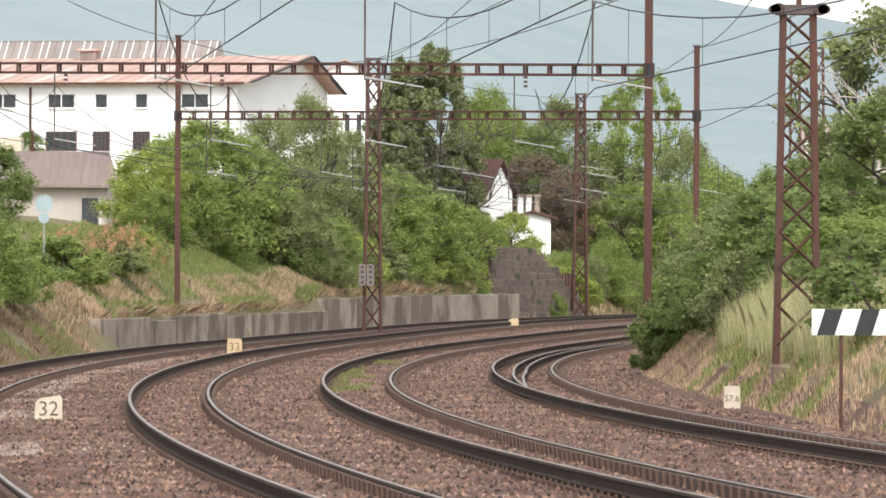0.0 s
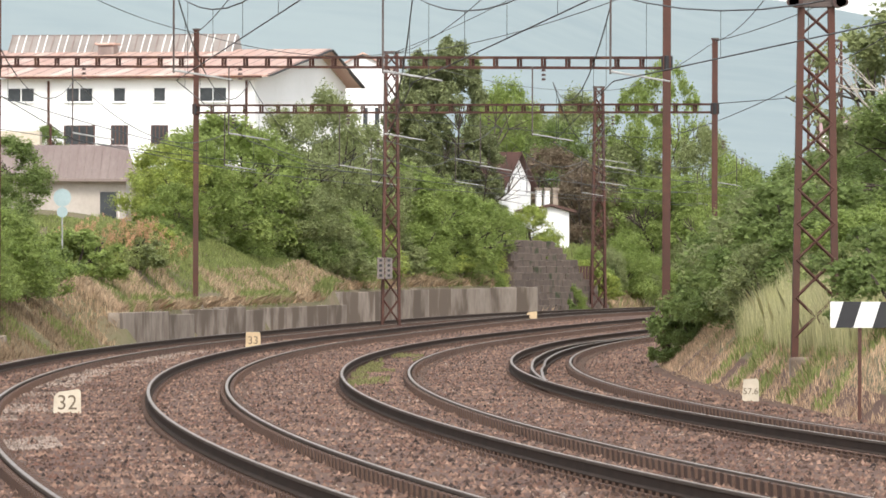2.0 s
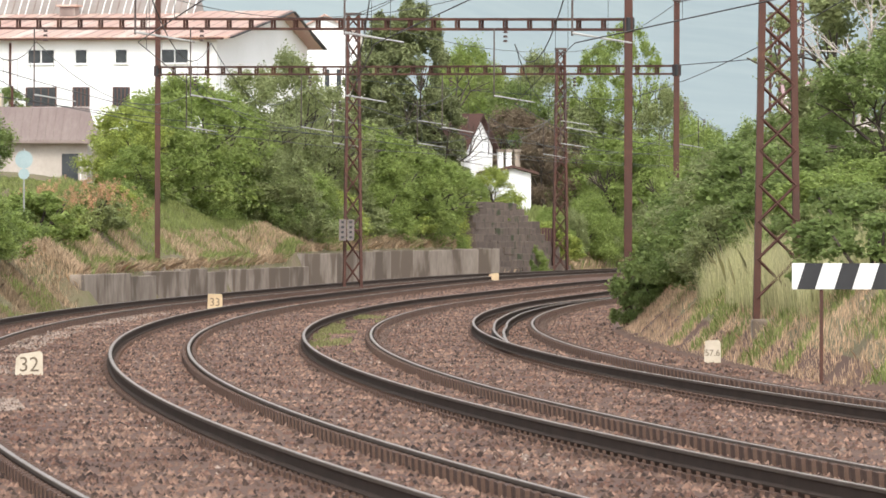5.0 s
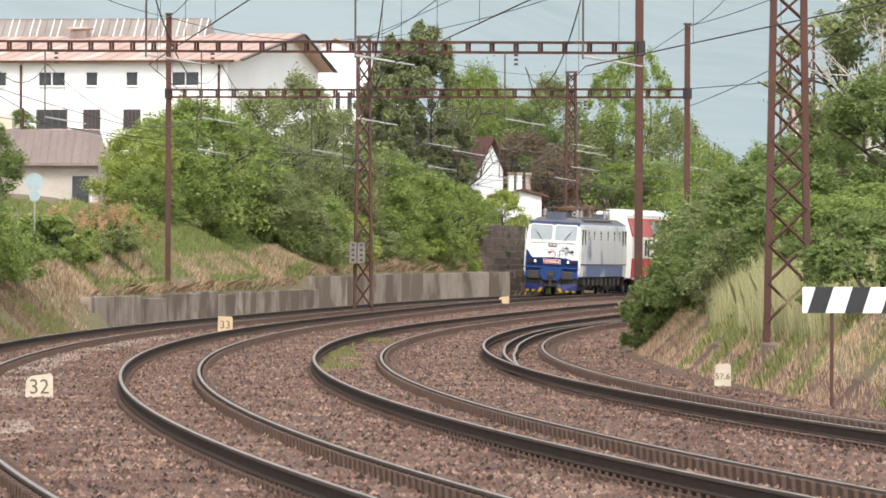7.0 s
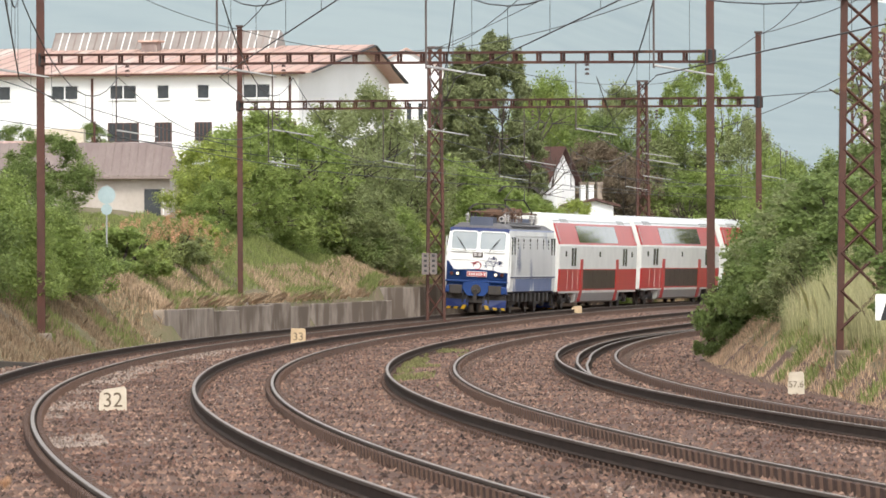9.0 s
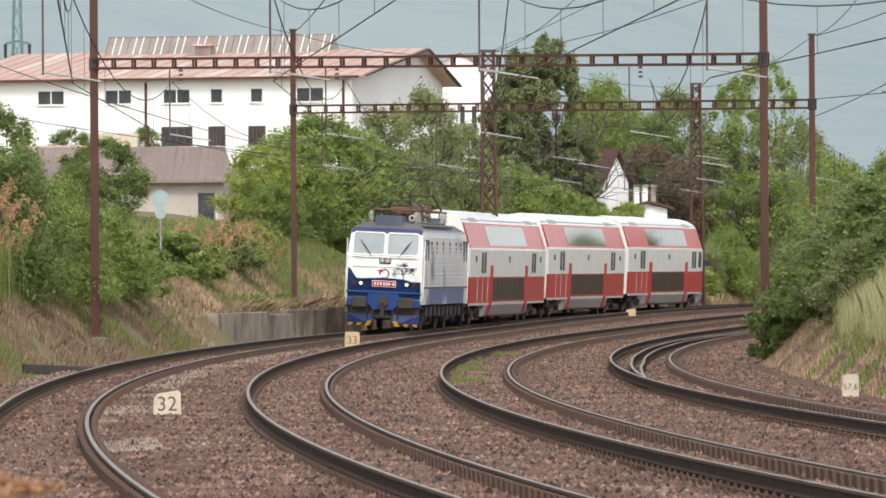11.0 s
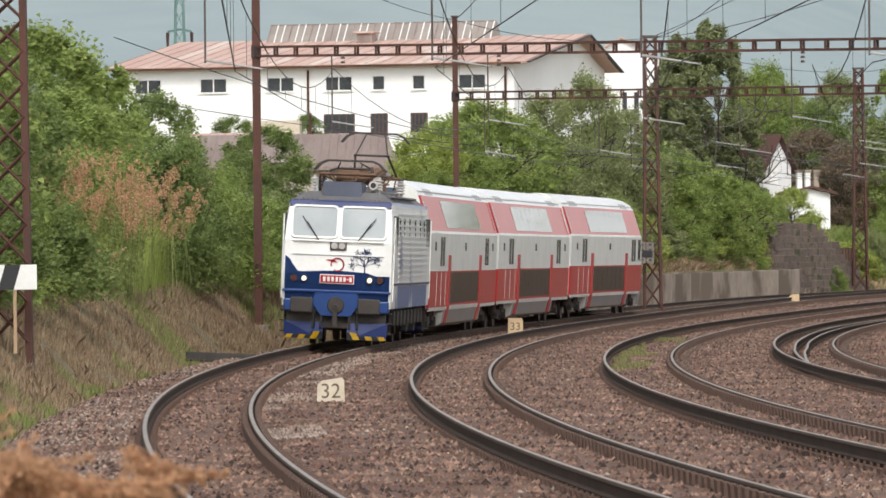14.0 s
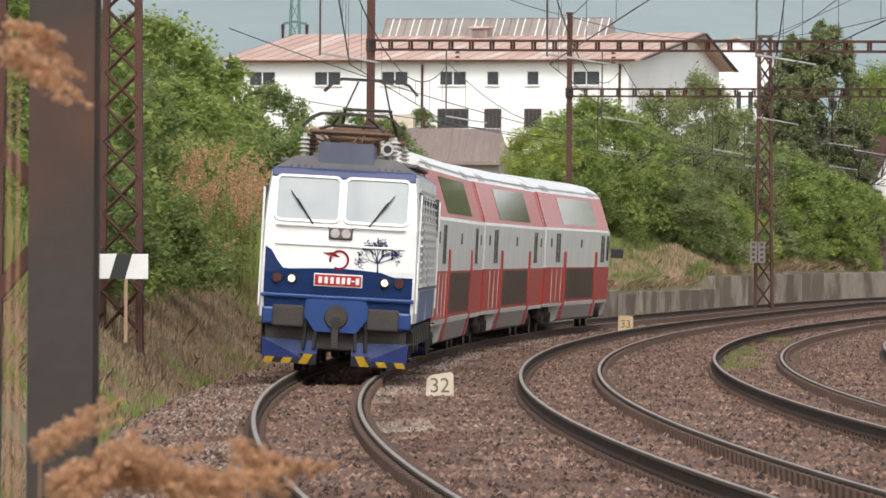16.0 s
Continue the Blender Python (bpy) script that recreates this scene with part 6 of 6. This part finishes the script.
# ---- far things ----
def pylon():
    x, y = at(-79.9, 900)
    ob = thing("transmission_pylon", pose(x, y, 5), "far green-grey lattice power pylon", "pylon")
    g = mat("pylon_paint", (0.16, 0.26, 0.24), rough=0.8, bump=0)
    bm = bmesh.new()
    for sx in (-1, 1):
        for sy in (-1, 1):
            flat(bm, (sx * 1.3, sy * 1.3, 0), (sx * 0.35, sy * 0.35, 37), 0.22, 0.22)
    for k in range(14):
        z0, z1 = k * 2.6, (k + 1) * 2.6
        w0, w1 = 1.3 - 0.95 * z0 / 37, 1.3 - 0.95 * z1 / 37
        flat(bm, (-w0, -w0, z0), (w1, -w1, z1), 0.12, 0.12)
        flat(bm, (w0, -w0, z0), (-w1, -w1, z1), 0.12, 0.12)
    part("tower", bm, g, ob)
    for s in (-1, 1):
        bm = bmesh.new()
        flat(bm, (0, 0, 28.6), (s * 1.6, 0, 28.3), 0.3, 0.3)
        part("crossarm", bm, g, ob)
        bm = bmesh.new()
        bar(bm, (s * 1.6, 0, 28.2), (s * 1.6, 0, 26.0), 0.25, 0.15, 8)
        part("insulator", bm, M["insulator"], ob)


pylon()


def far_block():
    x, y = at(56, 1300)
    ob = thing("apartment_building", pose(x, y, 0), "far pink and white apartment block", "building")
    bm = bmesh.new()
    box(bm, -4.2, 4.2, 0, 12, 5, 33)
    part("wall", bm, mat("pink_render", (0.5, 0.34, 0.36), rough=0.9), ob)
    for r in range(8):
        for c in range(4):
            bm = bmesh.new()
            box(bm, -3.6 + c * 1.9, -2.4 + c * 1.9, -0.1, 0.1, 16 + r * 2.1, 17.2 + r * 2.1)
            part("window", bm, M["white"], ob)


far_block()


def brown_gate():
    x, y = at(17.6, 372)
    ob = thing("board_fence", pose(x, y, ground(x, y)), "brown board fence behind the wall", "fence")
    for k in range(9):
        bm = bmesh.new()
        box(bm, k * 0.16 - 0.7, k * 0.16 - 0.56, -0.02, 0.02, -0.2, 1.3, 0.005)
        part("board", bm, M["brown"], ob)


brown_gate()


# a pale dead tree on the inner bank
def dead_tree():
    x, y = at(62.8, 190)
    ob = thing("dead_tree", pose(x, y, ground(x, y) - 0.2), "bare pale dead tree among the shrubs", "tree")
    rg = np.random.RandomState(8)
    bm, tips = bmesh.new(), []
    limb(bm, rg, Vector((0, 0, 0)), Vector((0.1, 0, 1)).normalized(), 2.4, 0.09, 4, tips)
    part("limb", bm, M["barkpale"], ob)


dead_tree()


# ---- grass ----
def blades(name, spots, lo, hi, width, material, seed, lean=0.5, label="", category="grass"):
    """Thin bent blades standing on the given spots: an array of x, y, z."""
    rg = np.random.RandomState(seed)
    n = len(spots)
    p = np.asarray(spots)
    a = rg.uniform(0, 6.28, n)
    h = rg.uniform(lo, hi, n)
    l = h * rg.uniform(0.1, lean, n)
    s = np.stack([np.cos(a + 1.57), np.sin(a + 1.57), np.zeros(n)], 1) * width * rg.uniform(0.6, 1.4, n)[:, None]
    s[:, 1] *= 0.3
    d = np.stack([np.cos(a) * l, np.sin(a) * l, h], 1)
    mid = p + d * np.array([0.35, 0.35, 0.6])
    q = np.stack([p - s, p + s, mid + s * 0.7, p + d, mid - s * 0.7], 1).reshape(-1, 3)
    me = bpy.data.meshes.new(name)
    me.vertices.add(5 * n)
    me.vertices.foreach_set("co", q.astype(np.float32).ravel())
    me.loops.add(5 * n)
    me.loops.foreach_set("vertex_index", np.arange(5 * n, dtype=np.int32))
    me.polygons.add(n)
    me.polygons.foreach_set("loop_start", np.arange(0, 5 * n, 5, dtype=np.int32))
    me.update(calc_edges=True)
    me.materials.append(material)
    return tagged(new(name, me), label, category, kind="stuff")


def scatter(rg, n, y0, y1, d0, d1, patch=0.0, freq=0.35, seed=0.0, inner=False):
    """Spots on the bank between two distances and two offsets from the first (or fourth) track, in patches."""
    out = []
    while len(out) < n:
        y, d = rg.uniform(y0, y1), rg.uniform(d0, d1)
        th = math.asin((y - YC) / (radius(0) + d))
        o = inner_edge(th) - d if inner else d
        x, yy = polar(th, radius(th) + o)
        if noise.noise((x * freq, yy * freq * 0.6, seed)) > patch:
            out.append((x, yy, ground(x, yy) - 0.03))
    return out


rg = np.random.RandomState(21)
blades("dry_grass", scatter(rg, 95000, 48, 230, 3.0, 7.8, -0.35), 0.07, 0.26, 0.011, M["straw_dull"], 1, 0.9, "dry straw-coloured grass on the outer bank")
blades("dry_grass", scatter(rg, 17000, 226, 345, 3.15, 5.2, -0.1), 0.12, 0.38, 0.02, M["straw"], 2, 0.9, "dry straw-coloured grass above the wall")
blades("dry_grass", scatter(rg, 34000, 108, 190, 0.5, 4.2, -0.35, inner=True), 0.08, 0.24, 0.009, M["straw_pale"], 3, 0.8, "dry straw-coloured grass on the inner bank")
blades("tall_grass", scatter(rg, 20000, 124, 156, 1.5, 3.6, -0.05, inner=True), 0.4, 1.1, 0.006, M["pale_grass"], 4, 0.5, "tall pale green grass on the inner bank")
blades("green_grass", scatter(rg, 13000, 60, 235, 5.5, 11, 0.0, 0.2, 9.0), 0.15, 0.5, 0.02, M["grass"], 5, 0.6, "green grass patches on the outer bank")
blades("green_grass", scatter(rg, 12000, 60, 232, 2.9, 6.2, 0.18, 0.3, 14.0), 0.1, 0.35, 0.014, M["grass"], 15, 0.7, "short green grass growing through the dry bank")
blades("green_grass", scatter(rg, 7000, 230, 344, 3.1, 3.7, 0.05, 0.3, 5.0), 0.2, 0.5, 0.025, M["grass"], 16, 0.9, "long grass hanging over the retaining wall")
blades("green_grass", scatter(rg, 46000, 235, 345, 4.0, 11, -0.4, 0.2, 4.0), 0.1, 0.28, 0.017, M["grass"], 6, 0.6, "green grass above the retaining wall")
blades("green_grass", scatter(rg, 14000, 344, 400, 3.4, 14, -0.6, 0.2, 7.0), 0.2, 0.5, 0.035, M["grass"], 11, 0.6, "rough green grass beyond the abutment")
blades("dry_grass", scatter(rg, 5000, 340, 400, 2.8, 6, -0.2, 0.2, 3.0), 0.25, 0.6, 0.04, M["straw"], 12, 0.8, "dry grass beyond the abutment")
blades("tall_grass", scatter(rg, 15000, 120, 205, 5.6, 9, -0.05, 0.25, 2.0), 0.6, 1.4, 0.02, M["grass"], 7, 0.4, "tall bright green grass on the outer bank")
blades("green_grass", scatter(rg, 5000, 105, 150, 0.6, 2.2, 0.05, 0.5, 6.0, inner=True), 0.1, 0.3, 0.016, M["grass"], 8, 0.6, "green weeds at the foot of the inner bank")


blades("tall_grass", scatter(rg, 24000, 138, 188, 5.4, 8.0, -0.2, 0.3, 3.0), 1.0, 2.0, 0.014, M["lush"], 17, 0.35, "lush bright green tall grass among the weeds of the outer bank")


blades("green_grass", scatter(rg, 18000, 238, 294, 4.6, 8.2, -0.2, 0.25, 6.0), 0.1, 0.26, 0.016, M["grass"], 20, 0.7, "bright grass on the mound above the wall")
blades("green_grass", scatter(rg, 7000, 110, 170, 1.3, 4.2, 0.05, 0.5, 11.0, inner=True), 0.08, 0.28, 0.009, M["grass"], 21, 0.7, "green grass among the straw of the inner bank")
blades("dry_tuft", scatter(rg, 14000, 112, 226, 3.2, 7.4, 0.16, 1.1, 8.0), 0.12, 0.36, 0.014, M["tuft"], 18, 0.9, "darker matted tufts on the dry bank")
blades("dry_grass", scatter(rg, 9000, 229, 345, 3.2, 3.45, -0.2, 0.6, 2.0), 0.15, 0.4, 0.02, M["straw"], 19, 2.2, "dry grass hanging over the wall's edge")


def track_grass():
    rg = np.random.RandomState(31)
    out = []
    for _ in range(6500):
        y = rg.uniform(140, 200)
        th = math.asin((y - YC) / radius(0, 2))
        o = rg.uniform(-0.3, 0.62)
        p = on_track(th, 2, o, -0.24)
        if noise.noise((p.x * 0.9, p.y * 0.15, 2.0)) > -0.04:
            out.append(tuple(p))
    for _ in range(2500):
        y = rg.uniform(190, 245)
        th = math.asin((y - YC) / radius(0, 0))
        p = on_track(th, 0, rg.uniform(0.9, 1.8), -0.24)
        out.append(tuple(p))
    blades("track_grass", out, 0.04, 0.12, 0.016, M["weed"], 9, 0.6, "short green grass growing between the rails")


track_grass()


def plumes():
    """Tall reddish seed heads on the outer bank."""
    rg = np.random.RandomState(41)
    for b, dist, el, n in ((-86, 150, 12.5, 42), (-89.5, 146, 14.5, 36), (-92, 142, 12, 20), (-50.5, 228, 9, 34), (-55, 224, 7, 18), (-47.5, 232, 6, 20), (-99.5, 133, 2, 18), (-94, 147, 17, 40), (-96.5, 144, 15, 34)):
        x0, y0 = at(b, dist)
        while offset(x0, y0)[1] < 5.8:
            dist += 2
            x0, y0 = at(b, dist)
        z0 = ground(x0, y0)
        ob = thing("reddish_weed", pose(x0, y0, z0 - 0.1), "clump of tall weeds with reddish seed heads", "weed", "reddish weeds")
        hh = min(3.2, max(0.9, EYE + el * dist / 1000 - z0))
        bm = bmesh.new()
        tips = []
        for k in range(n):
            x, y = rg.normal(size=2) * 0.85
            h = hh * rg.uniform(0.55, 1.05)
            bar(bm, (x, y, -0.2), (x + rg.normal() * 0.15, y, h), 0.012, 0.006, 3)
            for f in range(4):  # a feathery head that bends over
                tips.append(((x + 0.09 * f * f * 0.5, y, h - 0.3 + 0.15 * f), 0.11 - 0.02 * f, 1.5))
        part("stem", bm, M["grass"], ob)["kind"] = "stuff"
        leaf_object("seed_head", leaves(rg, tips, n * 150, 0.05), M["plume"], ob)
        low = [((rg.normal() * 0.7, rg.normal() * 0.7, hh * rg.uniform(0.1, 0.6)), 0.4, 1.2) for _ in range(12)]
        leaf_object("foliage", leaves(rg, low, 2600, 0.09), M["grass"], ob)


plumes()


def near_weed(x, y, z, ln, ang, n, seed):
    """A reddish feathery spray close to the camera."""
    rg = np.random.RandomState(seed)
    ob = thing("reddish_spray", pose(x, y, z), "reddish feathery weed close to the path", "weed", "near weeds")
    bm = bmesh.new()
    lobes = []
    g = ground(x, y) - z
    bar(bm, (0, 0, g - 0.05), (0, 0, 0), 0.004, 0.002, 5)
    for k in range(n):
        a = radians(ang) + rg.normal() * 0.3
        p0 = Vector((rg.normal() * 0.02, rg.normal() * 0.05, rg.normal() * 0.02))
        p1 = p0 + Vector((math.cos(a), rg.normal() * 0.15, math.sin(a))) * ln * rg.uniform(0.5, 1.0)
        bar(bm, p0, p1, 0.004, 0.002, 4)
        for i in range(7):
            f = i / 6
            lobes.append((tuple(p0.lerp(p1, f)), 0.024 * (1.25 - 0.8 * f), 1.0))
    part("stem", bm, M["plume"], ob)
    fl = leaf_object("floret", leaves(rg, lobes, 420 * n, 0.012), M["plume"], ob)
    fl["kind"] = "stuff"


for x, y, z, ln, ang, n, s in ((-1.02, 9.0, 1.86, 0.2, 10, 7, 1), (-0.95, 9.0, 1.885, 0.2, -8, 7, 2), (-0.8, 9.2, 1.875, 0.16, -12, 4, 3), (-0.88, 9.1, 1.84, 0.17, 2, 7, 4), (-1.08, 9.2, 1.9, 0.17, 12, 3, 5),
                               (-1.10, 9.0, 2.43, 0.13, -32, 3, 6), (-1.1, 9.1, 2.46, 0.1, -40, 2, 7), (-1.0, 8.8, 1.83, 0.15, 5, 4, 8)):
    near_weed(x * 1.72, y * 1.72, EYE - (EYE - z) * 1.72, ln * 1.72, ang, n, s)


# ---- loose ballast stones ----
def ballast(seed, n, y0, y1, d0, d1, stone, label, big=1.0, patch=-1.0):
    rg = np.random.RandomState(seed)
    base = np.array([(1, 0, 0), (-1, 0, 0), (0, 1, 0), (0, -1, 0), (0, 0, 1), (0, 0, -1)], float)
    tri = np.array([(0, 2, 4), (2, 1, 4), (1, 3, 4), (3, 0, 4)])
    y = y0 + (y1 - y0) * rg.uniform(0, 1, n) ** 1.9
    d = rg.uniform(d0, d1, n)
    pos = []
    for yy, dd in zip(y, d):
        th = math.asin((yy - YC) / (radius(0) + dd))
        x, v = polar(th, radius(th) + dd)
        r = [abs(math.hypot(x - XC, v - YC) - radius(th, i)) for i in range(4)]
        if min(abs(q - 0.75) for q in r) < 0.1:
            continue
        if noise.noise((x * 0.5, v * 0.12, seed)) > patch:
            pos.append((x, v, ground(x, v) + 0.005))
    pos = np.array(pos)
    n = len(pos)
    s = big * rg.uniform(0.016, 0.048, (n, 1, 1)) * rg.uniform(0.6, 1.3, (n, 1, 3))
    v = base[None] * s * rg.uniform(0.7, 1.3, (n, 6, 1))
    a = rg.uniform(0, 6.28, n)
    c, q = np.cos(a)[:, None], np.sin(a)[:, None]
    v = np.stack([v[..., 0] * c - v[..., 1] * q, v[..., 0] * q + v[..., 1] * c + v[..., 2] * 0.4, v[..., 2]], 2) + pos[:, None, :]
    f = tri[None] + 6 * np.arange(n)[:, None, None]
    me = bpy.data.meshes.new("gravel")
    me.vertices.add(6 * n)
    me.vertices.foreach_set("co", v.astype(np.float32).ravel())
    me.loops.add(12 * n)
    me.loops.foreach_set("vertex_index", f.astype(np.int32).ravel())
    me.polygons.add(4 * n)
    me.polygons.foreach_set("loop_start", np.arange(0, 12 * n, 3, dtype=np.int32))
    me.update(calc_edges=True)
    me.materials.append(M[stone])
    tagged(new("gravel", me), label, "gravel", kind="stuff")


ballast(51, 120000, 48, 318, -15.2, 2.9, "stone", "loose brown and grey ballast stones")
ballast(52, 8000, 92, 215, -1.75, -0.88, "pale_stone", "pale ballast stones spread beside the outer track", 0.8, 0.0)
ballast(53, 7000, 55, 190, 1.0, 2.9, "pale_stone", "pale ballast stones on the outer shoulder", 0.8, -0.3)
ballast(54, 5000, 50, 200, -15.0, -2.0, "pale_stone", "scattered pale stones in the ballast", 0.8, 0.1)


def motions():
    for ob, back, half in TRAIN:
        walk(ob, [(t / 2, vehicle_pose(t / 2, back, half)) for t in range(33)])


motions()
